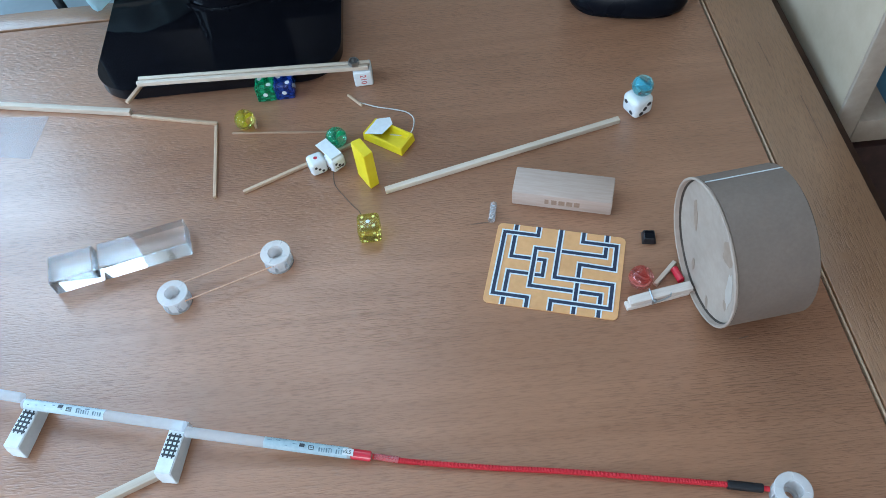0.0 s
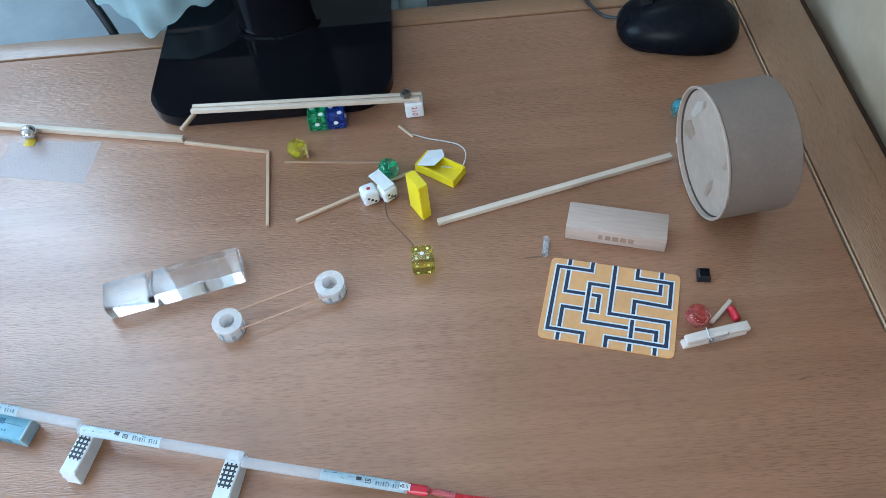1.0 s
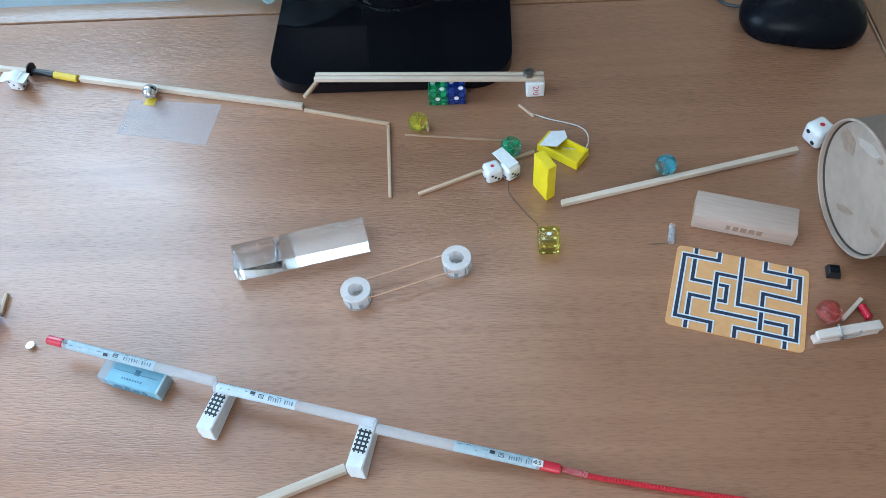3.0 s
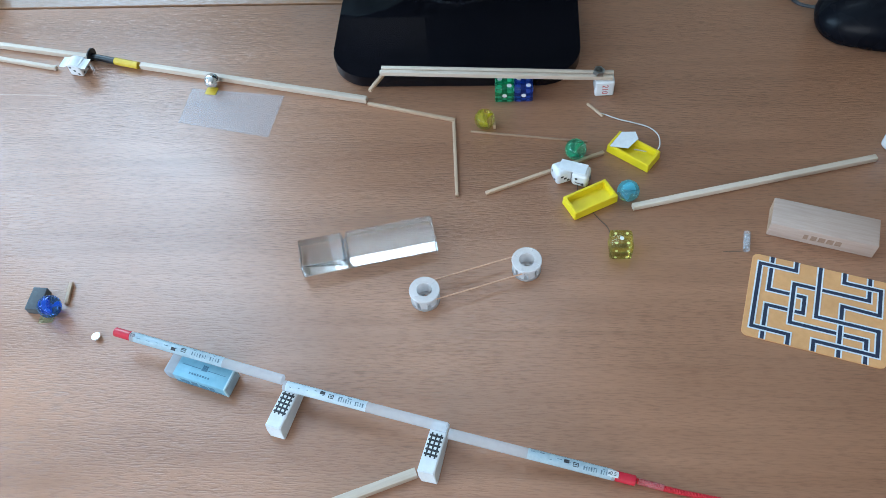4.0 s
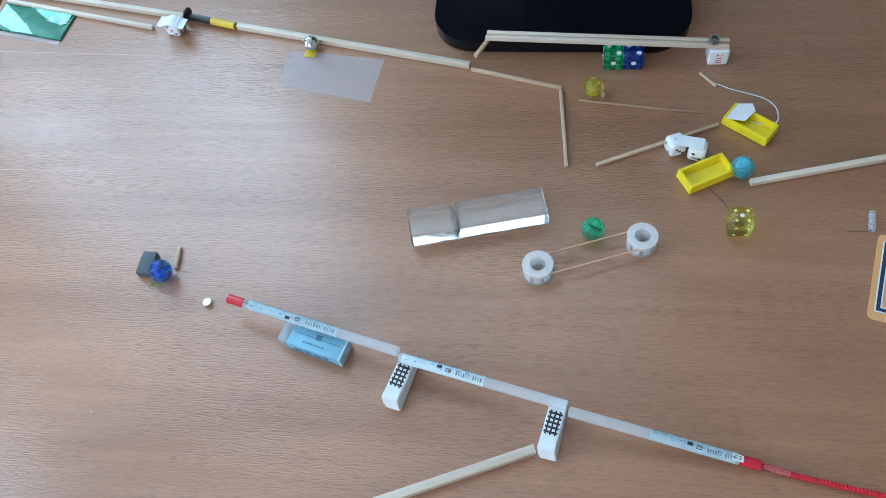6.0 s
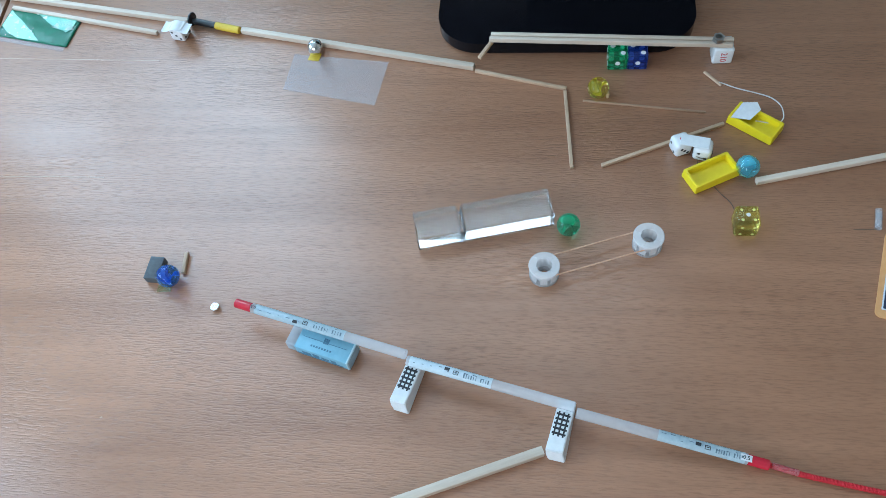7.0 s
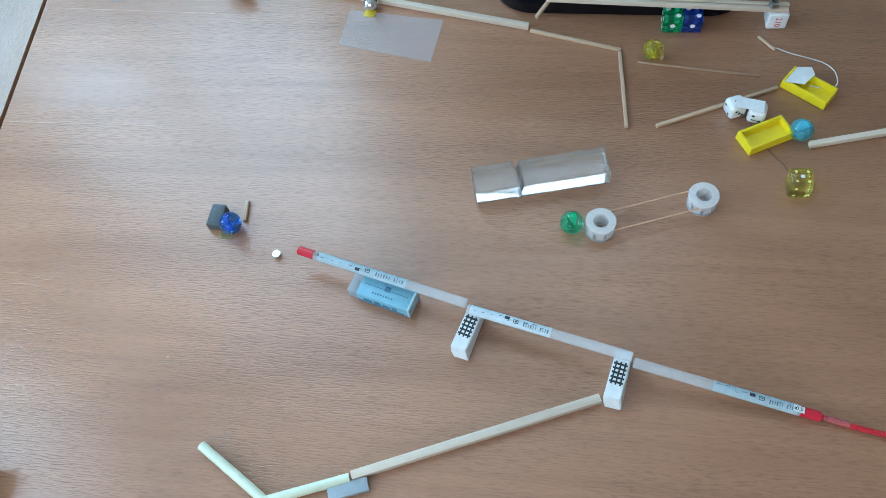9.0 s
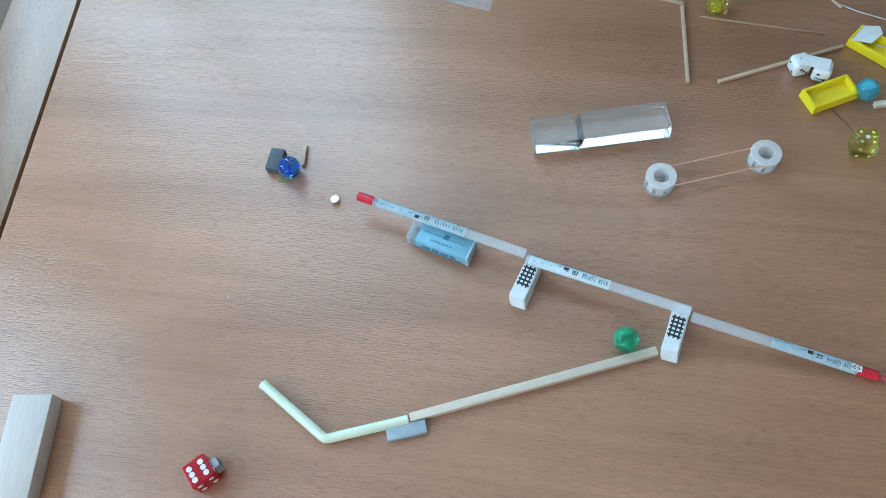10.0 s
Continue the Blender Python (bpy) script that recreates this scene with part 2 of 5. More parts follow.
REDPLASTIC = surface("red_cap_plastic", (0.58, 0.012, 0.035), (0.68, 0.02, 0.05), 160, 0.22, bump=0.04, coat=0.5)
CORD = surface("red_cord", (0.50, 0.008, 0.018), (0.66, 0.02, 0.035), 900, 0.7, bump=0.5)
BAND = surface("tan_rubber", (0.60, 0.33, 0.21), (0.70, 0.41, 0.27), 300, 0.55)
THREAD = surface("dark_thread", (0.07, 0.045, 0.035), (0.11, 0.07, 0.05), 900, 0.8)
STRING = surface("white_string", (0.60, 0.58, 0.56), (0.72, 0.70, 0.67), 900, 0.8)
STRAW = surface("pale_straw", (0.69, 0.75, 0.57), (0.77, 0.82, 0.65), 120, 0.35, bump=0.03)
SLEEVE = surface("light_blue_sleeve", (0.19, 0.43, 0.56), (0.24, 0.49, 0.62), 220, 0.5, bump=0.06)
SLEEVEPALE = surface("pale_blue_sleeve_border", (0.40, 0.56, 0.61), (0.48, 0.63, 0.68), 220, 0.5, bump=0.06)
EREND = milky("frosted_eraser_vinyl", (0.72, 0.80, 0.86), 0.55, 0.4, 0.5)
SLEEVEINK = surface("dark_blue_print", (0.05, 0.16, 0.25), (0.08, 0.21, 0.31), 220, 0.5)
GREENFOIL = surface("green_foil", (0.004, 0.27, 0.14), (0.01, 0.34, 0.19), 90, 0.2, bump=0.35, coat=0.5)
GREENLIGHT = surface("light_green_foil", (0.16, 0.58, 0.42), (0.26, 0.68, 0.52), 90, 0.2, bump=0.35, coat=0.5)
SPARK = surface("silver_foil_print", (0.55, 0.68, 0.60), (0.70, 0.80, 0.72), 400, 0.3)
PALEYELLOW = surface("pale_yellow_spot", (0.74, 0.71, 0.22), (0.82, 0.79, 0.32), 300, 0.3)
YFILM = clear("clear_yellow_tape", (0.90, 0.82, 0.45), 0.2, 1.3, 0.3, 0.7)
TAPE_Y = surface("yellow_tape", (0.66, 0.45, 0.03), (0.74, 0.52, 0.05), 200, 0.5)
WALLPAINT = surface("wall_paint", (0.50, 0.46, 0.40), (0.56, 0.52, 0.46), 30, 0.85)
CEIL = surface("ceiling_paint", (0.66, 0.66, 0.65), (0.71, 0.71, 0.70), 30, 0.9)
FLOORWOOD = surface("floor_boards", (0.22, 0.13, 0.08), (0.30, 0.19, 0.11), 12, 0.5, stretch=(1, 8, 1))
CREAM = surface("cream_laminate", (0.46, 0.36, 0.255), (0.55, 0.45, 0.335), 26, 0.6, bump=0.1)
EDGE = surface("pale_shelf_edging", (0.38, 0.29, 0.225), (0.45, 0.355, 0.28), 90, 0.6)
SILL = surface("painted_sill", (0.25, 0.28, 0.30), (0.34, 0.38, 0.40), 16, 0.6, bump=0.1)
CLOTH = surface("pale_teal_cloth", (0.46, 0.64, 0.68), (0.56, 0.74, 0.78), 60, 0.85, bump=0.3)
DARKBROWN = surface("dark_brown_leather", (0.045, 0.022, 0.018), (0.07, 0.035, 0.028), 120, 0.45)
BOOKBLUE = surface("blue_box_card", (0.05, 0.16, 0.27), (0.08, 0.22, 0.34), 60, 0.6)
BOOKDARK = surface("dark_red_box_card", (0.05, 0.025, 0.022), (0.09, 0.04, 0.035), 60, 0.6)
SCUFF = surface("pale_scuff", (0.50, 0.33, 0.23), (0.58, 0.40, 0.29), 60, 0.5, stretch=(1, 1, 1))
SCRATCH = surface("dark_scratch", (0.13, 0.065, 0.038), (0.18, 0.095, 0.055), 300, 0.6)
MOULD = surface("dark_edge_moulding", (0.040, 0.017, 0.009), (0.060, 0.026, 0.014), 60, 0.6, spec=0.3)
TRIMWHITE = surface("white_window_paint", (0.74, 0.75, 0.76), (0.80, 0.81, 0.82), 40, 0.4)

# ---- mesh helpers ----


def put(name, bm, material, smooth=30):
    """A bmesh as one mesh object, with smooth faces that meet at less than so many degrees."""
    bmesh.ops.recalc_face_normals(bm, faces=bm.faces)
    for f in bm.faces:
        f.smooth = smooth > 0
    for e in bm.edges:
        if len(e.link_faces) == 2 and e.calc_face_angle(0) > radians(max(smooth, 1)):
            e.smooth = False
    me = bpy.data.meshes.new(name)
    bm.to_mesh(me)
    bm.free()
    me.materials.append(material)
    return new(name, me)


def part(name, bm, material, parent, label="", m=None, smooth=30):
    ob = put(name, bm, material, smooth)
    ob.parent = parent
    if m is not None:
        ob.matrix_basis = m
    return tagged(ob, label) if label else ob


def share(ob, parent, m):
    """Another part on the same mesh."""
    o = new(ob.name.split(".")[0], ob.data)
    o.parent, o.matrix_basis = parent, m
    return o


def thing(name, m, label, category, group="", kind=""):
    ob = new(name)
    ob.empty_display_size = 0.01
    ob.matrix_basis = m
    return tagged(ob, label, category, group, kind)


def solid(name, bm, material, m, label, category, group="", kind="", smooth=30):
    ob = put(name, bm, material, smooth)
    ob.matrix_basis = m
    return tagged(ob, label, category, group, kind)


def box(w, d, h, bevel=0.0, seg=2, at=(0, 0, 0)):
    """A block, centred in x and y, standing on z = 0 of at."""
    bm = bmesh.new()
    bmesh.ops.create_cube(bm, size=1.0, matrix=Matrix.Translation((at[0], at[1], at[2] + h / 2)) @ Matrix.Diagonal((w, d, h, 1)))
    if bevel:
        bmesh.ops.bevel(bm, geom=bm.edges[:], offset=bevel, segments=seg, affect="EDGES", profile=0.5)
    return bm


def block(x0, x1, y0, y1, z0, z1, bevel=0.0, seg=2):
    return box(x1 - x0, y1 - y0, z1 - z0, bevel, seg, ((x0 + x1) / 2, (y0 + y1) / 2, z0))


def rod(r, length, n=20, bevel=0.0, r2=None):
    """A round bar along x, centred."""
    bm = bmesh.new()
    bmesh.ops.create_cone(bm, cap_ends=True, segments=n, radius1=r, radius2=r if r2 is None else r2, depth=length, matrix=pose(0, 0, 0, 0, 90, 0))
    if bevel:
        rims = [e for e in bm.edges if any(len(f.verts) > 4 for f in e.link_faces)]
        bmesh.ops.bevel(bm, geom=rims, offset=bevel, segments=2, affect="EDGES")
    return bm


def disc(r, h, n=28, bevel=0.0):
    """A round plate standing on z = 0."""
    bm = bmesh.new()
    bmesh.ops.create_cone(bm, cap_ends=True, segments=n, radius1=r, radius2=r, depth=h, matrix=pose(0, 0, h / 2))
    if bevel:
        rims = [e for e in bm.edges if any(len(f.verts) > 4 for f in e.link_faces)]
        bmesh.ops.bevel(bm, geom=rims, offset=bevel, segments=2, affect="EDGES")
    return bm


def lathe(profile, n=40, closed=True):
    """Turns (radius, z) pairs round z; a closed profile gives a ring."""
    bm = bmesh.new()
    rings = []
    for k in range(n):
        a = 2 * math.pi * k / n
        rings.append([bm.verts.new((r * math.cos(a), r * math.sin(a), z)) for r, z in profile])
    m = len(profile)
    for k in range(n):
        a, b = rings[k], rings[(k + 1) % n]
        for i in range(m if closed else m - 1):
            j = (i + 1) % m
            bm.faces.new((a[i], b[i], b[j], a[j]))
    if not closed:
        bmesh.ops.remove_doubles(bm, verts=bm.verts, dist=1e-7)
    return bm


def sweep(points, r, n=8, cap=True, twist=0.0):
    """A round section along points."""
    pts = [Vector(p) for p in points]
    bm = bmesh.new()
    rings, side = [], None
    for i, p in enumerate(pts):
        d = (pts[min(i + 1, len(pts) - 1)] - pts[max(i - 1, 0)]).normalized()
        if side is None:
            side = d.orthogonal().normalized()
        side = (side - d * side.dot(d)).normalized()
        up = d.cross(side)
        rings.append([bm.verts.new(p + r * (side * math.cos(q) + up * math.sin(q))) for q in (2 * math.pi * k / n + twist * i for k in range(n))])
    for a, b in zip(rings, rings[1:]):
        for k in range(n):
            bm.faces.new((a[k], a[(k + 1) % n], b[(k + 1) % n], b[k]))
    if cap:
        bm.faces.new(rings[0][::-1])
        bm.faces.new(rings[-1])
    return bm


def curve_through(pts, steps=10):
    """Catmull-Rom through points."""
    p = [Vector(q) for q in pts]
    p = [p[0] * 2 - p[1]] + p + [p[-1] * 2 - p[-2]]
    out = []
    for i in range(1, len(p) - 2):
        for k in range(steps):
            t = k / steps
            a, b, c, d = p[i - 1:i + 3]
            out.append(0.5 * ((2 * b) + (c - a) * t + (2 * a - 5 * b + 4 * c - d) * t * t + (3 * b - a - 3 * c + d) * t ** 3))
    return out + [p[-2]]


def prism(outline, h, bevel=0.0):
    """A flat plate with that outline, standing on z = 0."""
    bm = bmesh.new()
    low = [bm.verts.new((x, y, 0)) for x, y in outline]
    high = [bm.verts.new((x, y, h)) for x, y in outline]
    bm.faces.new(low[::-1])
    top = bm.faces.new(high)
    n = len(outline)
    for i in range(n):
        bm.faces.new((low[i], low[(i + 1) % n], high[(i + 1) % n], high[i]))
    if bevel:
        bmesh.ops.bevel(bm, geom=list(top.edges), offset=bevel, segments=2, affect="EDGES")
    return bm


def rounded(w, d, r, n=6):
    """The outline of a rounded rectangle, centred."""
    out = []
    for cx, cy, a0 in ((w / 2 - r, d / 2 - r, 0), (-w / 2 + r, d / 2 - r, 90), (-w / 2 + r, -d / 2 + r, 180), (w / 2 - r, -d / 2 + r, 270)):
        for k in range(n + 1):
            a = radians(a0 + 90 * k / n)
            out.append((cx + r * math.cos(a), cy + r * math.sin(a)))
    return out


def along(a, b, z=0.0):
    """The pose whose x axis runs from a to b, at their middle; a and b are (x, y) or (x, y, z)."""
    a, b = Vector((*a, z) if len(a) == 2 else a), Vector((*b, z) if len(b) == 2 else b)
    d = (b - a).normalized()
    y = Vector((0, 0, 1)).cross(d).normalized()
    return Matrix.Translation((a + b) / 2) @ Matrix((d, y, d.cross(y))).transposed().to_4x4()


def span(a, b):
    return (Vector((*a, 0)[:3]) - Vector((*b, 0)[:3])).length


def letters(body, size, depth=0.00008):
    """Writing as a bmesh, centred in x and y."""
    cu = bpy.data.curves.new("writing", "FONT")
    cu.body, cu.size, cu.extrude, cu.align_x, cu.align_y = body, size, depth, "CENTER", "CENTER"
    cu.resolution_u = 3
    ob = bpy.data.objects.new("writing", cu)
    me = ob.to_mesh()
    bm = bmesh.new()
    bm.from_mesh(me)
    ob.to_mesh_clear()
    bpy.data.objects.remove(ob)
    bpy.data.curves.remove(cu)
    return bm


# ---- the room ----
XL, XR, YB, YF, ZF, ZC = -1.9, 1.5, 1.0, -2.0, -0.74, 1.75


def room():
    part_of = lambda n, bm, mt, lab: solid(n, bm, mt, pose(0, 0, 0), lab, n.split("_")[0], kind="structure")
    part_of("floor", block(XL - .1, XR + .1, YF - .1, YB + .1, ZF - 0.1, ZF), FLOORWOOD, "brown boarded floor under the desk")
    part_of("ceiling", block(XL - .1, XR + .1, YF - .1, YB + .1, ZC, ZC + 0.1), CEIL, "plain white ceiling over the room")
    part_of("wall_east", block(XR, XR + 0.1, YF, YB, ZF, ZC), WALLPAINT, "plain cream painted wall")
    # south wall, opened only for the added room fill lamp
    bm = block(XL, -1.68, YF - 0.1, YF, ZF, ZC)
    for b in (block(-0.12, XR, YF - 0.1, YF, ZF, ZC), block(-1.68, -0.12, YF - 0.1, YF, ZF, 0.25), block(-1.68, -0.12, YF - 0.1, YF, 1.45, ZC)):
        me = bpy.data.meshes.new("tmp")
        b.to_mesh(me)
        b.free()
        bm.from_mesh(me)
        bpy.data.meshes.remove(me)
    part_of("wall_south", bm, WALLPAINT, "cream painted wall with an opening for an added fill lamp")
    # window wall behind the desk: openings x -1.47..-0.56, z 0.20..1.70, and -0.53..0.23, z 0.80..1.70
    bm = block(XL, -1.47, YB, YB + 0.1, ZF, ZC)
    for b in (block(-0.56, -0.53, YB, YB + 0.1, ZF, ZC), block(0.23, XR, YB, YB + 0.1, ZF, ZC), block(-1.47, -0.56, YB, YB + 0.1, ZF, 0.20), block(-1.47, -0.56, YB, YB + 0.1, 1.70, ZC),
              block(-0.53, 0.23, YB, YB + 0.1, ZF, 0.80), block(-0.53, 0.23, YB, YB + 0.1, 1.70, ZC)):
        me = bpy.data.meshes.new("tmp")
        b.to_mesh(me)
        b.free()
        bm.from_mesh(me)
        bpy.data.meshes.remove(me)
    part_of("wall_north", bm, WALLPAINT, "cream painted wall with two window openings")
    # west wall, opened only for the added side fill lamp
    bm = block(XL - 0.1, XL, YF, -0.79, ZF, ZC)
    for b in (block(XL - 0.1, XL, 0.49, YB, ZF, ZC), block(XL - 0.1, XL, -0.79, 0.49, ZF, 0.26), block(XL - 0.1, XL, -0.79, 0.49, 1.44, ZC)):
        me = bpy.data.meshes.new("tmp")
        b.to_mesh(me)
        b.free()
        bm.from_mesh(me)
        bpy.data.meshes.remove(me)
    part_of("wall_west", bm, WALLPAINT, "cream painted wall with an opening for an added fill lamp")
    for name, x0, x1, z0, label, posts in (("window_1", -1.47, -0.56, 0.20, "white framed window above the desk", (0.02, 0.455, 0.89)), ("window_2", -0.53, 0.23, 0.80, "white framed window behind the monitor", (0.02, 0.74))):
        win = thing(name, pose(x0, YB + 0.05, z0), label, "window", kind="structure")
        high = 1.70 - z0
        for x in posts:
            part("window_frame", block(x - 0.02, x + 0.02, -0.03, 0.03, 0.0, high, 0.004), TRIMWHITE, win)
        for z in (0.0, high - 0.39, high - 0.04):
            part("window_rail", block(0.04, x1 - x0 - 0.04, -0.028, 0.028, z, z + 0.04, 0.004), TRIMWHITE, win)
    solid("window_sill", block(XL + 0.02, 0.40, 0.69, YB, -0.075, -0.045, 0.004), SILL, pose(0, 0, 0), "grey-white painted sill behind the desk", "sill", kind="structure")


room()

# ---- the desk ----
SEAM_L, SEAM_R, SEAM_B = -0.6535, 0.3225, 0.6425


def wedge(bm):
    """The desk's sides run slightly askew towards the front."""
    for v in bm.verts:
        v.co.x += (0.082 if v.co.x < 0 else 0.0395) * (0.62 - v.co.y)
    return bm


def make_desk():
    desk = thing("desk", pose(0, 0, 0), "brown oak-veneered desk with framed edges", "desk")
    part("tabletop_panel", wedge(block(SEAM_L + 0.0015, SEAM_R - 0.004, -0.26, SEAM_B - 0.0015, -0.022, 0.0, 0.0008)), VENEER_X, desk)
    part("backing_board", wedge(block(SEAM_L - 0.03, SEAM_R + 0.03, -0.28, SEAM_B + 0.02, -0.034, -0.0225)), GAP, desk)
    part("side_rail", wedge(block(-0.719, SEAM_L - 0.0015, -0.32, 0.668, -0.030, 0.0006, 0.0012)), VENEER_Y, desk)
    part("side_rail", wedge(block(SEAM_R + 0.0005, 0.3800, -0.32, 0.668, -0.030, 0.0006, 0.0012)), VENEER_Y, desk)
    part("back_rail", block(SEAM_L - 0.001, SEAM_R - 0.002, SEAM_B + 0.0006, 0.668, -0.030, 0.0006, 0.0012), VENEER_RX, desk)
    part("front_rail", wedge(block(SEAM_L - 0.001, SEAM_R, -0.32, -0.262, -0.030, 0.0006, 0.0012)), VENEER_RX, desk)
    part("edge_moulding", wedge(block(0.3804, 0.3935, -0.32, 0.660, -0.034, -0.012, 0.002)), MOULD, desk, "dark brown moulding below the rail")
    part("bead", wedge(block(SEAM_R - 0.0020, SEAM_R - 0.0006, -0.26, SEAM_B - 0.002, -0.012, -0.0002, 0.0004)), BEAD, desk, "pale worn bead along the joint")
    for x, y, w, h, a, mt in ((0.1015, 0.3588, 0.0080, 0.0006, 2, SCRATCH), (-0.4254, 0.1917, 0.0011, 0.0005, 10, BEAD), (0.2673, 0.2435, 0.0040, 0.0005, 10, SCRATCH)):
        part("nick", prism([(w * math.cos(q), h * math.sin(q)) for q in (2 * math.pi * k / 10 for k in range(10))], 0.00012), mt, desk, m=pose(x, y, 0, 0, 0, a))
    for x, y, ln in ((0.372, 0.425, 0.058), (0.356, 0.505, 0.03)):
        part("scratch", box(0.0006, ln, 0.00012, 0, 1), SCRATCH, desk, m=pose(x, y, 0.0006, 0, 0, 2.5))
    for x0, y0, x1, y1, w, mt in ((-0.631, 0.5265, -0.474, 0.5230, 0.0005, SCUFF), (-0.627, 0.3930, -0.487, 0.3940, 0.0006, SCUFF)):
        part("scratch", box(math.hypot(x1 - x0, y1 - y0), w, 0.00012, 0, 1), mt, desk, m=along((x0, y0), (x1, y1)))
    for x in (-0.67, 0.345):
        for y in (-0.28, 0.63):
            part("leg", block(x - 0.025, x + 0.025, y - 0.025, y + 0.025, ZF, -0.0345, 0.003), VENEER_Y, desk)


make_desk()


def make_bookcase():
    """Stands beside the desk; its open front looks towards the desk's front."""
    bc = thing("bookcase", pose(0.402, 0.440, ZF), "cream laminate bookcase with pale edging beside the desk", "bookcase")
    h = 1.55
    part("side_panel", block(0.0, 0.018, 0.004, 0.30, 0, h, 0.001), CREAM, bc)
    part("side_panel", block(0.60, 0.618, 0.004, 0.30, 0, h, 0.001), CREAM, bc)
    part("edging", block(0.0, 0.018, 0.0, 0.0038, 0, h, 0.0006), EDGE, bc)
    part("back_panel", block(0.018, 0.60, 0.292, 0.30, 0, h), CREAM, bc)
    for z, h2 in ((0.05, 0.018), (0.38, 0.018), (0.691, 0.026), (1.08, 0.018), (1.53, 0.018)):
        part("shelf", block(0.0185, 0.5995, 0.0, 0.29, z, z + h2, 0.0008), EDGE, bc)
    for z, x0, x1, mt, lab in ((0.7172, 0.045, 0.30, BOOKBLUE, "flat blue cardboard box on the shelf"), (0.398, 0.022, 0.24, BOOKDARK, "dark red cardboard box on the shelf"),
                               (0.7395, 0.050, 0.34, BOOKDARK, "dark red cardboard box lying on a blue box")):
        solid("storage_box", block(x0, x1, 0.012, 0.27, z, z + (0.022 if mt is BOOKBLUE else 0.27), 0.003), mt, pose(0.402, 0.440, ZF), lab, "box")


make_bookcase()


# ---- behind the desk: monitor, cloth, mouse, cables ----
def make_monitor():
    mon = thing("monitor", pose(-0.1125, 0.529, 0), "black flat monitor on a glossy rounded stand", "monitor")
    base = prism([(x, y + 0.105) for x, y in rounded(0.219, 0.21, 0.036, 10)], 0.011, 0.005)
    bmesh.ops.transform(base, matrix=pose(0, 0, 0.0015), verts=base.verts)
    sb = part("stand_base", base, GLOSSBLACK, mon, "glossy black rounded plate")
    for x in (-0.09, 0.09):
        for y in (0.02, 0.19):
            part("rubber_foot", disc(0.006, 0.002, 16), BLACK, sb, m=pose(x, y, 0))
    neck = prism([(0.036 * math.cos(a), 0.022 * math.sin(a)) for a in (2 * math.pi * k / 28 for k in range(28))], 0.16, 0.002)
    nk = part("neck", neck, GLOSSBLACK, mon, "glossy black column", m=pose(0, 0.118, 0.0122))
    part("neck_collar", lathe([(0.036, 0.0), (0.0415, 0.0), (0.0415, 0.0015), (0.037, 0.0025)], 40), GLOSSBLACK, nk, m=Matrix.Diagonal((1, 0.62, 1, 1)))
    part("screen", block(-0.170, 0.170, 0.152, 0.19, 0.075, 0.40, 0.006), SCREEN, mon, "dark switched-off screen", m=pose(0, 0, 0))


make_monitor()


def make_mouse():
    ms = thing("computer_mouse", pose(0.2580, 0.5985, 0.0005, 0, 0, -12), "black computer mouse with a cable on the desk", "mouse")
    bm = bmesh.new()
    bmesh.ops.create_uvsphere(bm, u_segments=48, v_segments=24, radius=1.0)
    for v in bm.verts:
        x, y, z = v.co
        k = (abs(x) ** 2.6 + abs(y) ** 2.6) ** (1 / 2.6) or 1
        q = math.hypot(x, y) / k
        v.co = (x * q * 0.0545, y * q * 0.0335, max(z, -0.28) * 0.029 * (1 + 0.12 * x) + 0.0081)
    sh = part("shell", bm, SATINBLACK, ms, "satin black shell", smooth=60)
    part("base_rim", prism([(x * 1.0, y) for x, y in rounded(0.103, 0.061, 0.028, 8)], 0.004, 0.001), GLOSSBLACK, ms)
    part("scroll_wheel", rod(0.006, 0.006, 24, 0.001), BLACK, sh, m=pose(-0.030, 0, 0.031, 0, 0, 90))
    part("button_seam", block(-0.054, -0.012, -0.0004, 0.0004, 0.0335, 0.0346), GLOSSBLACK, sh)
    cab = curve_through([(0.210, 0.618, 0.006), (0.197, 0.628, 0.0025), (0.188, 0.642, 0.0025), (0.180, 0.662, 0.003), (0.175, 0.676, -0.006), (0.173, 0.684, -0.03)], 8)
    inv = ms.matrix_basis.inverted()
    part("cable", sweep([inv @ p for p in cab], 0.0016, 8), BLACK, ms)


make_mouse()


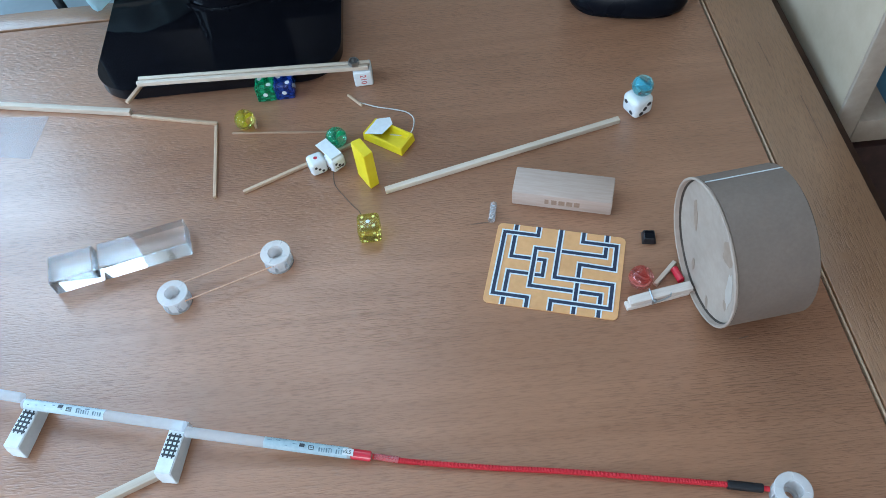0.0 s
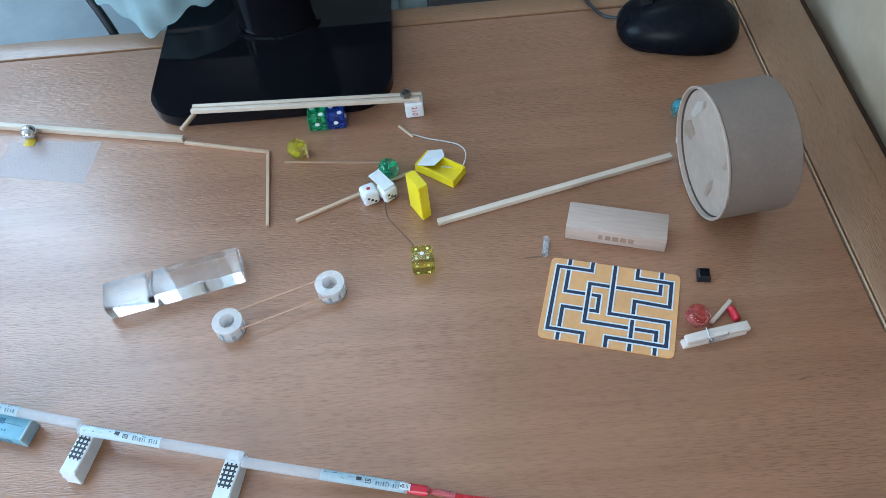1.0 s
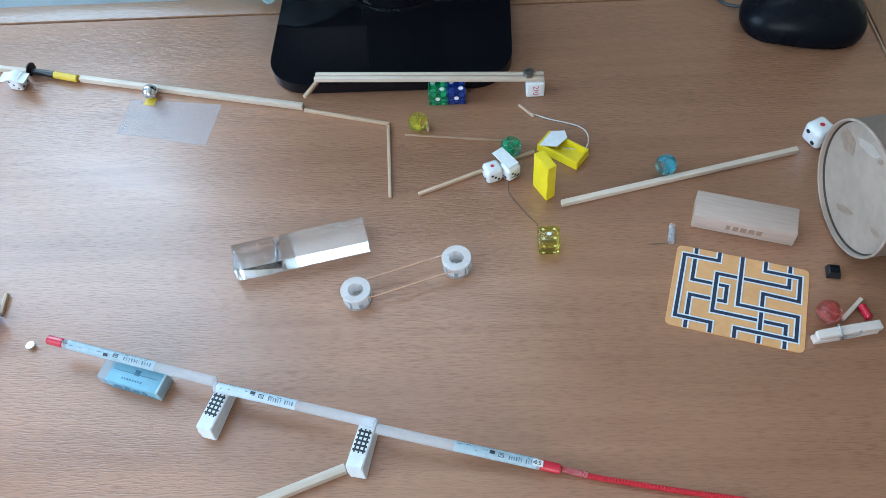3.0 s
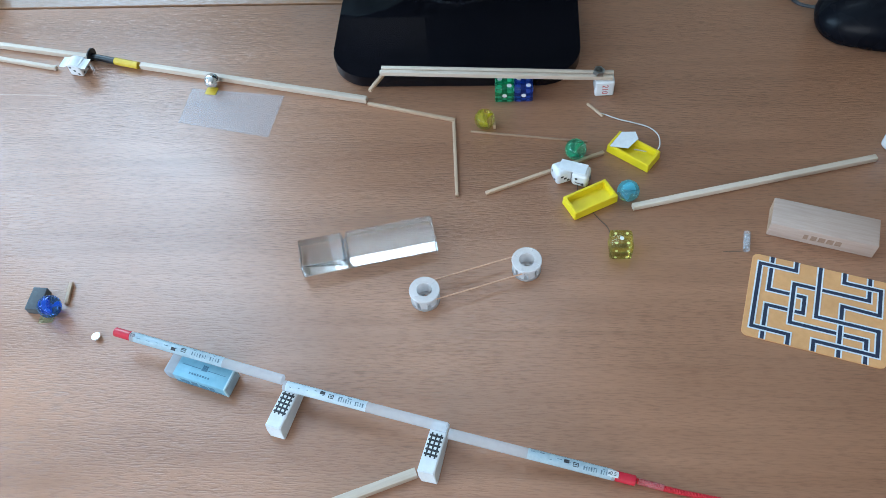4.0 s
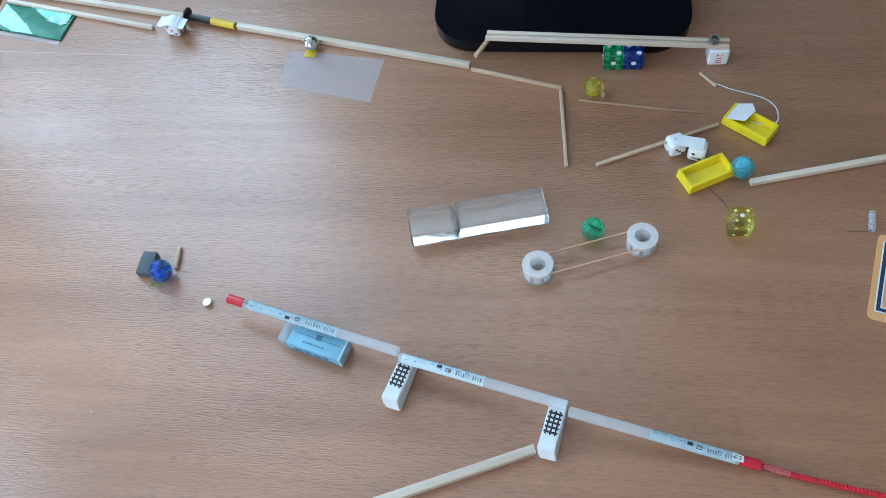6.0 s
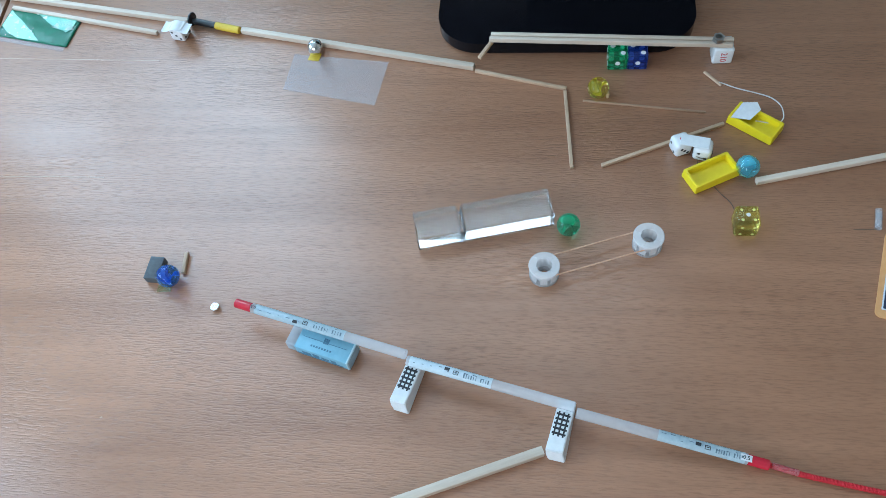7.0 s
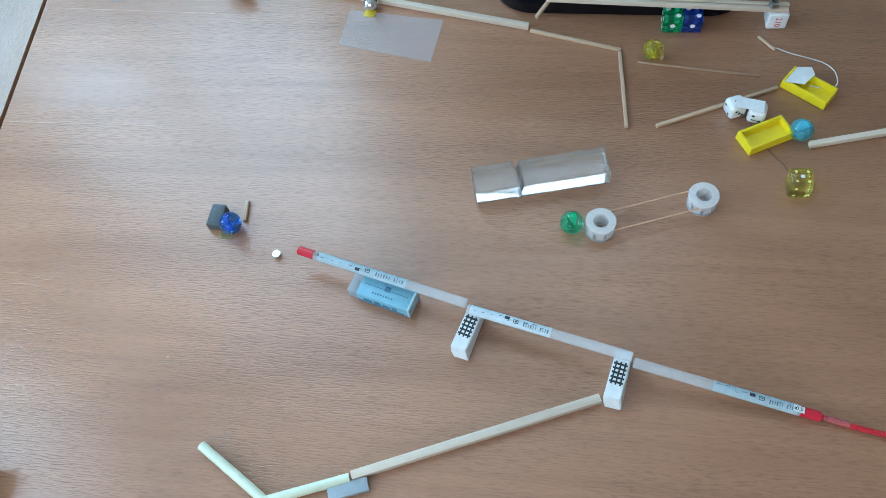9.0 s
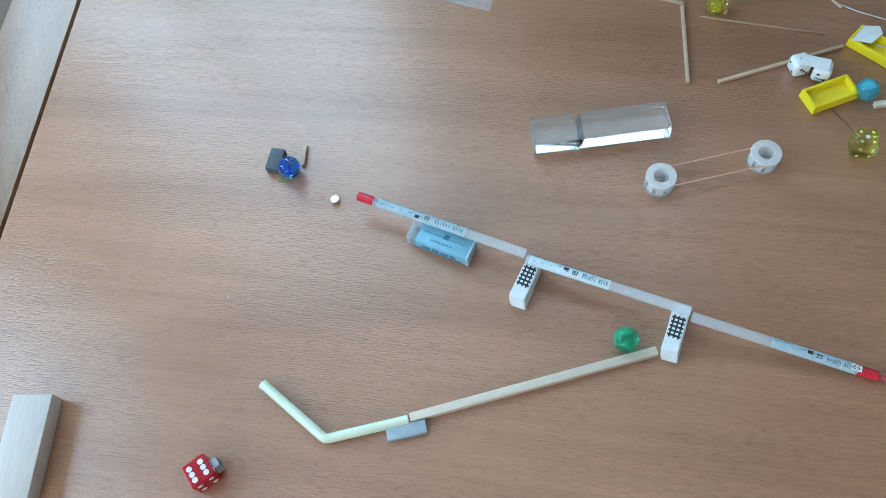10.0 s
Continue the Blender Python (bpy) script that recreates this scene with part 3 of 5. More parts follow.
def make_cloth():
    """A crumpled pale cloth on the sill behind the stand, its edge hanging over the desk's back."""
    bm = bmesh.new()
    n, m = 40, 18
    rows = []
    for i in range(n + 1):
        r = []
        for j in range(m + 1):
            u, v = i / n, j / m
            fold = 0.010 * math.sin(u * 17 + v * 4) + 0.006 * math.sin(u * 37 + 1.3 - v * 5)
            belly = math.sin(math.pi * min(1.0, 0.1 + 0.9 * u)) ** 0.7
            low = 0.034 - 0.014 * belly + 0.004 * math.sin(u * 11)
            r.append(bm.verts.new((-0.312 + 0.165 * u + 0.01 * v, 0.80 - (0.045 + 0.108 * belly) * math.sin(v * 1.5) + fold * 0.45, 0.13 + (low - 0.13) * v ** 1.3 + fold * 0.25)))
        rows.append(r)
    for a, b in zip(rows, rows[1:]):
        for j in range(m):
            bm.faces.new((a[j], b[j], b[j + 1], a[j + 1]))
    bmesh.ops.solidify(bm, geom=bm.faces[:], thickness=0.0025)
    solid("cloth", bm, CLOTH, pose(0, 0, 0), "pale teal crumpled cloth behind the monitor stand", "cloth", smooth=80)
    solid("cloth_bundle", block(-0.325, -0.165, 0.792, 0.90, -0.045, 0.125, 0.012, 4), CLOTH, pose(0, 0, 0), "pale teal cloth bundle on the sill", "cloth")
    solid("cloth_bundle", block(0.0, 0.05, 0.695, 0.78, -0.045, 0.004, 0.014, 4), CLOTH, pose(0, 0, 0), "folded pale teal cloth on the sill", "cloth")
    cab = curve_through([(-0.40, 0.82, 0.075), (-0.355, 0.765, 0.045), (-0.318, 0.722, 0.018), (-0.296, 0.694, -0.004), (-0.286, 0.680, -0.03), (-0.284, 0.677, -0.07)], 8)
    solid("power_cable", sweep(cab, 0.0046, 12), BLACK, pose(0, 0, 0), "black power cable hanging behind the desk", "cable")
    solid("brown_case", prism(rounded(0.10, 0.05, 0.02, 6), 0.02, 0.006), DARKBROWN, pose(-0.632, 0.648, 0.0007, 0, 0, 10), "dark brown rounded leather case on the desk edge", "case")
    solid("keyboard", block(0.03, 0.20, 0.672, 0.80, -0.044, -0.008, 0.004), BLACK, pose(0, 0, 0), "black plastic keyboard leaning behind the desk", "keyboard")


make_cloth()


# ---- sticks and matchsticks ----
def stick(name, a, b, w, h, mt, label, cat="stick", z=0.0, group="", ragged=0.0003):
    bm = box(span(a, b), w, h, w * 0.08, 2)
    for v in bm.verts:
        v.co.y += ragged * math.sin(v.co.x * 60 + a[0] * 90)
    return solid(name, bm, mt, along(a, b, z), label, cat, group)


stick("wooden_rod", (0.0308, 0.3978), (0.2222, 0.4464), 0.0046, 0.0044, PINE, "pale square wooden rod lying on the desk")
stick("wooden_rod", (-0.4030, 0.5572), (-0.1880, 0.5120), 0.0050, 0.0050, PINE, "pale square wooden rod beside a steel ball")
stick("wooden_rod", (-0.6500, 0.6060), (-0.4520, 0.5690), 0.0047, 0.0047, PINE, "pale square wooden rod along the chain of rods")
stick("wooden_rod", (-0.6410, 0.5905), (-0.4840, 0.5560), 0.0036, 0.0036, PINE, "pale square wooden rod beside a green packet")
stick("wooden_rod", (-0.2780, 0.1195), (-0.1215, 0.1850), 0.0058, 0.0058, PINE, "pale square wooden rod meeting a drinking straw")
stick("matchstick", (-0.1868, 0.5090), (-0.1100, 0.4893), 0.0027, 0.0027, MATCH, "tan headless matchstick at the rod's end", "matchstick", group="matchsticks")
stick("matchstick", (-0.1112, 0.4868), (-0.1048, 0.4088), 0.0026, 0.0026, MATCH, "tan headless matchstick square to another matchstick", "matchstick", group="matchsticks")
stick("matchstick", (-0.0965, 0.4765), (-0.0005, 0.4652), 0.0015, 0.0015, THINSTICK, "long thin brown stick before the yellow marble", "matchstick", group="matchsticks")
stick("matchstick", (-0.0822, 0.4110), (0.0122, 0.4530), 0.0027, 0.0027, MATCH, "long tan stick behind the white dice", "matchstick", group="matchsticks")
stick("matchstick", (-0.3965, 0.3238), (-0.3947, 0.3058), 0.0028, 0.0028, MATCH, "short tan matchstick beside a blue marble", "matchstick", group="matchsticks")
stick("matchstick", (0.2352, 0.3070), (0.2180, 0.2900), 0.003, 0.003, PINE, "short pale matchstick beside a clothes peg", "matchstick", group="matchsticks")
stick("matchstick", (-0.0775, 0.4880), (-0.0765, 0.4800), 0.0022, 0.005, MATCH, "short tan splinter behind the yellow marble", "matchstick", group="matchsticks")
# the leaning prop of the raised track
solid("matchstick", box(span((-0.1720, 0.5200, 0.0243), (-0.1815, 0.5025, 0.0232)), 0.003, 0.003, 0.0003, 2, (0, 0, -0.0015)), MATCH, along((-0.1720, 0.5200, 0.0243), (-0.1815, 0.5025, 0.0232)),
      "short tan matchstick jutting from under the raised track", "matchstick", "matchsticks")


def make_track():
    a, b = Vector((-0.1742, 0.5215, 0.0256)), Vector((0.0215, 0.5228, 0.0163))
    tr = thing("raised_track", along(a, b), "pale raised track of two glued wooden strips", "track")
    ln = (b - a).length
    for y, dz in ((-0.0023, 0.0), (0.0023, 0.0004)):
        part("strip", box(ln, 0.0034, 0.0040, 0.0004, 2, (0.001 * (y > 0), y, dz)), PINE, tr)
    part("groove_floor", box(ln * 0.995, 0.0016, 0.0024, 0.0002, 1, (0, 0, 0.0004)), BEAD, tr)


make_track()

# ---- dice ----
SPOTS = {1: [(0, 0)], 2: [(-1, 1), (1, -1)], 3: [(-1, 1), (0, 0), (1, -1)], 4: [(-1, 1), (1, 1), (-1, -1), (1, -1)],
         5: [(-1, 1), (1, 1), (0, 0), (-1, -1), (1, -1)], 6: [(-1, 1), (-1, 0), (-1, -1), (1, 1), (1, 0), (1, -1)]}


def pip_mesh(r, mt):
    bm = disc(r, 0.00025, 16, 0.0001)
    o = put("pip", bm, mt)
    me = o.data
    bpy.data.objects.remove(o)
    return me


def make_die(m, label, size, mt, pips, top, front, left, one=None, round_=0.14, group="dice", name="die", text="", flip=False, bare=()):
    """A die on z = 0 of m: spots on its top, front (-y) and left (-x), and what is left on the other faces."""
    die = thing(name, m, label, "die", group)
    bm = box(size, size, size, size * round_, 4)
    part("body", bm, mt, die)
    s, gap = size / 2, 0.25 if round_ < 0.2 else 0.19
    faces = [(top, pose(0, 0, size)), (7 - top, pose(0, 0, 0, 180, 0, 0)), (front, pose(0, -s, s, 90, 0, 0)), (7 - front, pose(0, s, s, 90, 0, 180)),
             (left, pose(-s, 0, s, 90, 0, -90)), (7 - left, pose(s, 0, s, 90, 0, 90))]
    for num, fm in faces:
        if text and num == front:
            part("writing", letters(text, size * 0.44), REDTEXT, die, "red printed number", m=pose(0, -s - 0.00006, s, 90, 0, 0) @ pose(0, 0, 0, 0, 0, -90))
            continue
        if not pips or num in bare:
            continue
        me = one if (num == 1 and one) else pips
        for u, v in SPOTS[num]:
            u = -u if flip and num == 3 else u
            o = new("pip", me)
            o.parent, o.matrix_basis = die, fm @ pose(u * size * gap, v * size * gap, -0.00012)
    return die


PIP_BLACK, PIP_WHITE, PIP_RED = pip_mesh(0.0012, INK), pip_mesh(0.0016, WHITE), pip_mesh(0.0016, REDPIP)
PIP_LARGE = pip_mesh(0.0019, WHITE)
PIP_DEEP = pip_mesh(0.0021, WHITE)
PIP_YELLOW = pip_mesh(0.0011, PALEYELLOW)
PIP_BIG, PIP_BIGRED = pip_mesh(0.0020, INK), pip_mesh(0.0021, REDPIP)
make_die(pose(-0.0688, 0.5184, 0, 0, 0, 1), "translucent green die under the raised track", 0.016, GREENDIE, PIP_DEEP, 2, 1, 4, round_=0.08)
make_die(pose(-0.0526, 0.5187, 0, 0, 0, 1), "translucent blue die under the raised track", 0.016, BLUEDIE, PIP_DEEP, 2, 1, 4, round_=0.08)
make_die(pose(0.0155, 0.5248, 0, 0, 0, 2), "white cube with red printed numbers holding the track", 0.016, WHITE, None, 1, 2, 3, text="210", name="number_cube", round_=0.1)
make_die(pose(-0.4600, 0.5535, 0, 0, 0, -12), "white die with paper tape on top", 0.0135, WHITE, PIP_BLACK, 1, 3, 2, PIP_RED)
TARGET_DIE = make_die(pose(0.2395, 0.458, 0, 0, 0, 12), "white die beside the end of a rod", 0.0187, WHITE, PIP_BIG, 1, 3, 2, PIP_BIGRED, 0.24, flip=True)
make_die(pose(-0.0227, 0.4282, 0, 0, 0, 22), "white die with a red one on top", 0.0140, WHITE, PIP_BLACK, 1, 3, 2, PIP_RED, 0.24)
YELLOW_DIE = make_die(pose(0.0185, 0.3585, 0, 0, 0, 1), "translucent yellow die tied to a dark thread", 0.0168, YELLOWDIE, PIP_YELLOW, 5, 4, 6, round_=0.15, bare=(1, 2, 3, 6))
spot = new("pip", PIP_WHITE)
spot.parent, spot.matrix_basis = YELLOW_DIE, pose(0, 0, 0.0168)
make_die(pose(-0.4060, 0.0660, 0, 0, 0, 45), "translucent red die with white spots", 0.0165, REDDIE, PIP_LARGE, 6, 4, 5, round_=0.06)

# the die that the thread pulls round, with a paper strip glued on it
LEVER = make_die(pose(0, 0, 0), "white die with a glued paper strip and thread", 0.0136, WHITE, PIP_BLACK, 1, 2, 4, PIP_RED, 0.24)
part("paper_strip", box(0.0215, 0.0105, 0.0007, 0.0002, 1, (-0.0068, 0.0005, 0.01385)), PAPER, LEVER, "white card strip")
part("thread_loop", sweep([(0.0076 * math.cos(a), 0.0076 * math.sin(a), 0.0055) for a in (2 * math.pi * k / 24 for k in range(25))], 0.0003, 6), THREAD, LEVER)
tape = box(0.026, 0.0125, 0.0005, 0, 1)
bmesh.ops.subdivide_edges(tape, edges=[e for e in tape.edges if abs(e.verts[0].co.x - e.verts[1].co.x) > 0.01], cuts=12)
for v in tape.verts:
    v.co.z += 0.0016 * math.cos(v.co.x * 300) - 0.0014
solid("paper_tape", tape, PAPER, pose(-0.4605, 0.5520, 0.0142, 0, 0, -8), "curled piece of white paper tape on a die", "tape")


# ---- marbles ----
def make_marble(m, label, glass, vane, second, r=0.0086):
    mb = thing("marble", m, label, "marble", "glass marbles")
    bm = bmesh.new()
    bmesh.ops.create_icosphere(bm, subdivisions=4, radius=r)
    part("glass_ball", bm, glass, mb, smooth=80)
    for k in range(2):
        bm = bmesh.new()
        n, w = 14, 8
        rows = []
        for i in range(n + 1):
            u = i / n * 2 - 1
            a = u * 1.1 + k * math.pi / 2 + 0.4
            hw = (0.50 if k else 0.82) * r * math.sqrt(max(0.0, 1 - u * u)) + 0.0001
            rows.append([bm.verts.new((hw * q * math.cos(a + 0.5 * q), hw * q * math.sin(a + 0.5 * q), u * r * 0.72)) for q in (j / w * 2 - 1 for j in range(w + 1))])
        for p, q in zip(rows, rows[1:]):
            for j in range(w):
                bm.faces.new((p[j], p[j + 1], q[j + 1], q[j]))
        bmesh.ops.solidify(bm, geom=bm.faces[:], thickness=0.0005)
        part("colour_vane", bm, second if k else vane, mb, smooth=80)
    return mb


GREEN_MARBLE = make_marble(pose(0, 0, 0), "green glass marble rolling on the desk", GREENGLASS, SWIRL_G, SWIRL_G2)
BLUE_MARBLE = make_marble(pose(0, 0, 0), "light blue glass marble rolling along a rod", BLUEGLASS, SWIRL_B, SWIRL_B2)
make_marble(pose(-0.0848, 0.4835, 0.0086, 70, 20, 10), "yellow glass marble beside a long stick", YELLOWGLASS, SWIRL_Y, SWIRL_Y)
make_marble(pose(-0.4022, 0.2992, 0.0086, 40, 60, 0), "deep blue glass marble against a magnet", DEEPBLUE, SWIRL_D2, SWIRL_D)
make_marble(pose(0.2078, 0.2925, 0.0086, 60, 30, 40), "red glass marble beside a clothes peg", REDGLASS, SWIRL_R, SWIRL_R2)
bm = bmesh.new()
bmesh.ops.create_icosphere(bm, subdivisions=4, radius=0.0069)
solid("steel_ball", bm, STEEL, pose(-0.3290, 0.5318, 0.0072), "polished steel ball on yellow tape", "ball", smooth=80)
solid("yellow_tape", box(0.010, 0.009, 0.0003), TAPE_Y, pose(-0.3300, 0.5265, 0.0003, 0, 0, -10), "small piece of yellow tape under a steel ball", "tape")
solid("yellow_tape", box(0.011, 0.006, 0.0003), YFILM, pose(-0.4065, 0.2930, 0, 0, 0, 5), "small clear yellow tape under a blue marble", "tape")

# ---- the kraft can ----
CAN_R, CAN_L = 0.0498, 0.0535


def make_can():
    can = thing("round_box", pose(0, 0, 0), "round brown kraft cardboard box lying on its side", "box")
    up = pose(0, 0, 0, 0, 90, 0)      # local z of the turned shapes becomes x
    R = CAN_R
    part("wall", lathe([(R - 0.0022, 0.009), (R - 0.0008, 0.0026), (R - 0.0008, CAN_L - 0.001), (R - 0.002, CAN_L), (R - 0.004, CAN_L - 0.001), (R - 0.004, 0.009)], 96), KRAFT, can, "grey-brown kraft board wall", m=up)
    part("lid", lathe([(0.0001, 0.0046), (R - 0.0035, 0.0046), (R - 0.0031, 0.0050), (R - 0.0031, 0.0072), (0.0001, 0.0072)], 96), LID, can, "pale kraft disc set into the rim", m=up)
    part("rim", lathe([(R - 0.0024, 0.0034), (R - 0.0021, 0.0006), (R - 0.0014, 0.0), (R - 0.0003, 0.0006), (R - 0.0003, 0.0018), (R - 0.0009, 0.0024)], 96), RIMPAPER, can, "rolled paper rim", m=up)
    # dark ring stands in for the shade between rim and lid
    part("rim_shade_ring", lathe([(R - 0.0033, 0.0066), (R - 0.0024, 0.0036), (R - 0.0022, 0.0036), (R - 0.0022, 0.0080), (R - 0.0033, 0.0080)], 96), RIM_SHADE, can, "dark ring painted as shade between rim and lid", m=up)
    part("base", lathe([(0.0001, CAN_L - 0.0045), (R - 0.0045, CAN_L - 0.0045), (R - 0.0045, CAN_L - 0.003), (0.0001, CAN_L - 0.003)], 64), LID, can, m=up)
    part("wall_seam", block(0.0028, CAN_L - 0.001, -0.0005, 0.0005, R - 0.0012, R - 0.0005), PAPER, can, "white glued seam", m=pose(0, 0, 0, -29, 0, 0))
    rnd = random.Random(5)
    # brown stains, and first a pale patch painted for the lid's glare
    for u, v, w, h, turn, mt in ((-0.033, 0.004, 0.0175, 0.0042, 17, GLARE), (-0.0205, 0.0270, 0.0125, 0.0085, -25, STAIN), (0.026, 0.006, 0.0130, 0.0036, 22, STAIN), (0.012, -0.032, 0.0068, 0.0022, 15, STAIN),
                                 (-0.016, -0.038, 0.0060, 0.0022, 30, STAIN), (-0.034, -0.012, 0.0045, 0.0020, 40, STAIN)):
        q = [rnd.uniform(0, 6.28) for _ in range(3)]
        pts = [tuple(k * (0.85 + 0.12 * math.sin(2 * a + q[0]) + 0.08 * math.sin(5 * a + q[1]) + 0.04 * math.sin(9 * a + q[2])) for k in (w * math.cos(a), h * math.sin(a))) for a in (2 * math.pi * k / 26 for k in range(26))]
        part("stain", prism(pts, 0.00012), mt, can, m=pose(0.0045, u, v, 0, -90, 0) @ pose(0, 0, 0, 0, 0, turn))
    return can


CAN = make_can()


# ---- yellow trays ----
def make_tray(m, label):
    tr = thing("yellow_tray", m, label, "tray", "yellow plastic trays")
    bm = bmesh.new()
    # outer foot, outer rim, inner rim, inner floor: half length, half width, height
    rings = [[bm.verts.new((sx * w, sy * d, z)) for sx, sy in ((-1, -1), (1, -1), (1, 1), (-1, 1))]
             for w, d, z in ((0.0192, 0.0097, 0.0), (0.0188, 0.0093, 0.0082), (0.0166, 0.0071, 0.0082), (0.0160, 0.0065, 0.0028))]
    bm.faces.new(rings[0][::-1])
    bm.faces.new(rings[3])
    for lo, hi in zip(rings, rings[1:]):
        for k in range(4):
            bm.faces.new((lo[k], lo[(k + 1) % 4], hi[(k + 1) % 4], hi[k]))
    bmesh.ops.recalc_face_normals(bm, faces=bm.faces)
    bmesh.ops.bevel(bm, geom=bm.edges[:], offset=0.0004, segments=2, affect="EDGES")
    part("shell", bm, YELLOW, tr)
    return tr


FALLING_TRAY = make_tray(pose(0, 0, 0), "yellow plastic tray knocked over by a marble")
make_tray(pose(0.0352, 0.4520, 0, 0, 0, -36), "yellow plastic tray with a paper flap and string")
flap = prism([(-0.0139, -0.0061), (0.0004, -0.0085), (0.0093, 0.0011), (0.0075, 0.0085), (-0.0034, 0.0085)], 0.0005)
solid("paper_flap", flap, PAPER, pose(0.0300, 0.4598, 0.0086, 1, -1, 0), "folded white paper flap lying in a yellow tray", "paper")
solid("peg_stub", rod(0.0013, 0.0190, 14, 0.0004), MATCH, along((0.0012, 0.5072, 0.0014), (0.0136, 0.4925, 0.0014)), "short pale wooden peg tied to a string", "peg")
solid("white_string", sweep(curve_through([(0.0118, 0.4945, 0.0030), (0.0150, 0.4952, 0.0010), (0.0260, 0.4900, 0.0008), (0.0400, 0.4852, 0.0008), (0.0510, 0.4800, 0.001), (0.0565, 0.4690, 0.004), (0.0553, 0.4535, 0.0080), (0.050, 0.452, 0.0035), (0.036, 0.455, 0.0030)], 8), 0.0005, 8),
      STRING, pose(0, 0, 0), "thin white string from a peg into a tray", "string")
solid("dark_thread", sweep(curve_through([(-0.0105, 0.4250, 0.003), (-0.0093, 0.4103, 0.0004), (-0.0006, 0.3956, 0.0004), (0.0055, 0.3868, 0.0004), (0.0105, 0.3790, 0.002), (0.0118, 0.3672, 0.0085)], 8), 0.00035, 6),
      THREAD, pose(0, 0, 0), "thin dark thread tied to a yellow die", "thread")

# ---- hex nuts ----
def make_nut(m, label, r=0.0048, h=0.004):
    bm = bmesh.new()
    out = [(r * math.cos(math.pi * k / 3), r * math.sin(math.pi * k / 3)) for k in range(6)]
    inn = [(r * 0.55 * math.cos(math.pi * k / 12), r * 0.55 * math.sin(math.pi * k / 12)) for k in range(24)]
    lo, hi = [[bm.verts.new((x, y, z)) for x, y in out] for z in (0, h)]
    li, hi2 = [[bm.verts.new((x, y, z)) for x, y in inn] for z in (0, h)]
    for k in range(6):
        j = (k + 1) % 6
        bm.faces.new((lo[k], lo[j], hi[j], hi[k]))
        ring = [4 * k + i for i in range(5)]
        bm.faces.new([hi[k], hi[j]] + [hi2[i % 24] for i in ring[::-1]])
        bm.faces.new([lo[j], lo[k]] + [li[i % 24] for i in ring])
    for k in range(24):
        j = (k + 1) % 24
        bm.faces.new((li[j], li[k], hi2[k], hi2[j]))
    return solid("hex_nut", bm, ZINC, m, label, "nut", "hex nuts")


make_nut(pose(0.0098, 0.5228, 0.0212, 0, 3, 10), "zinc-plated hex nut resting on the raised track")
make_nut(pose(-0.4000, 0.0720, 0.0052, 90, 0, 135), "zinc-plated hex nut standing behind a red die", 0.0060)


# ---- maze card ----
def make_card():
    tl, tr, br, bl = Vector((0.1138, 0.3572)), Vector((0.2045, 0.3325)), Vector((0.1883, 0.2639)), Vector((0.0980, 0.2902))
    cx = (tl + tr + br + bl) / 4
    u, v = (tr - tl + br - bl) / 2, (bl - tl + br - tr) / 2
    w, h = u.length, v.length
    card = thing("maze_card", pose(cx.x, cx.y, 0.0, 0, 0, math.degrees(math.atan2(u.y, u.x))), "orange playing card printed with navy maze lines", "card")
    part("card_sheet", prism(rounded(w, h, 0.004, 6), 0.0009), ORANGE, card)
    T, U = (0.11, 0.27, 0.405, 0.595, 0.735, 0.88), (0.063, 0.148, 0.326, 0.502, 0.677, 0.859, 0.937)
    paths = [[(U[1], 0), (U[1], T[2]), (0.41, T[2]), (0.41, T[3]), (U[1], T[3]), (U[1], 1)],
             [(U[2], 0), (U[2], T[0]), (U[0], T[0]), (U[0], T[5]), (U[2], T[5]), (U[2], 1)],
             [(U[3], 0), (U[3], 0.60), (U[6], 0.60), (U[6], T[5]), (U[3], T[5]), (U[3], 1)],
             [(U[4], 0), (U[4], 0.12), (U[6], 0.12), (U[6], 0.415), (U[4], 0.405), (U[4], 1)],
             [(U[5], 0), (U[5], T[1]), (U[2], T[1]), (U[2], T[4]), (U[5], T[4]), (U[5], 1)]]
    for level, k in enumerate((0, 4, 3, 2, 1)):
        path, lift = paths[k], 0.00008 * level
        pts = [((a - 0.5) * w, (0.5 - b) * h) for a, b in path]
        for width, z, mt, nm in ((0.0047, 0.00093 + lift, PALEBLUE, "outline"), (0.0026, 0.00097 + lift, NAVY, "maze_line")):
            bm = bmesh.new()
            for i, (p, q) in enumerate(zip(pts, pts[1:])):
                dx, dy = q[0] - p[0], q[1] - p[1]
                ln = math.hypot(dx, dy)
                e0 = 0 if i == 0 else width / 2
                e1 = 0 if i == len(pts) - 2 else width / 2
                d = ((dx / ln), (dy / ln))
                a = (p[0] - d[0] * e0, p[1] - d[1] * e0)
                b = (q[0] + d[0] * e1, q[1] + d[1] * e1)
                n = (-d[1] * width / 2, d[0] * width / 2)
                zz = z + 0.000004 * i
                bm.faces.new([bm.verts.new((x, y, zz)) for x, y in ((a[0] + n[0], a[1] + n[1]), (a[0] - n[0], a[1] - n[1]), (b[0] - n[0], b[1] - n[1]), (b[0] + n[0], b[1] + n[1]))])
            part(nm, bm, mt, card, smooth=0)


make_card()


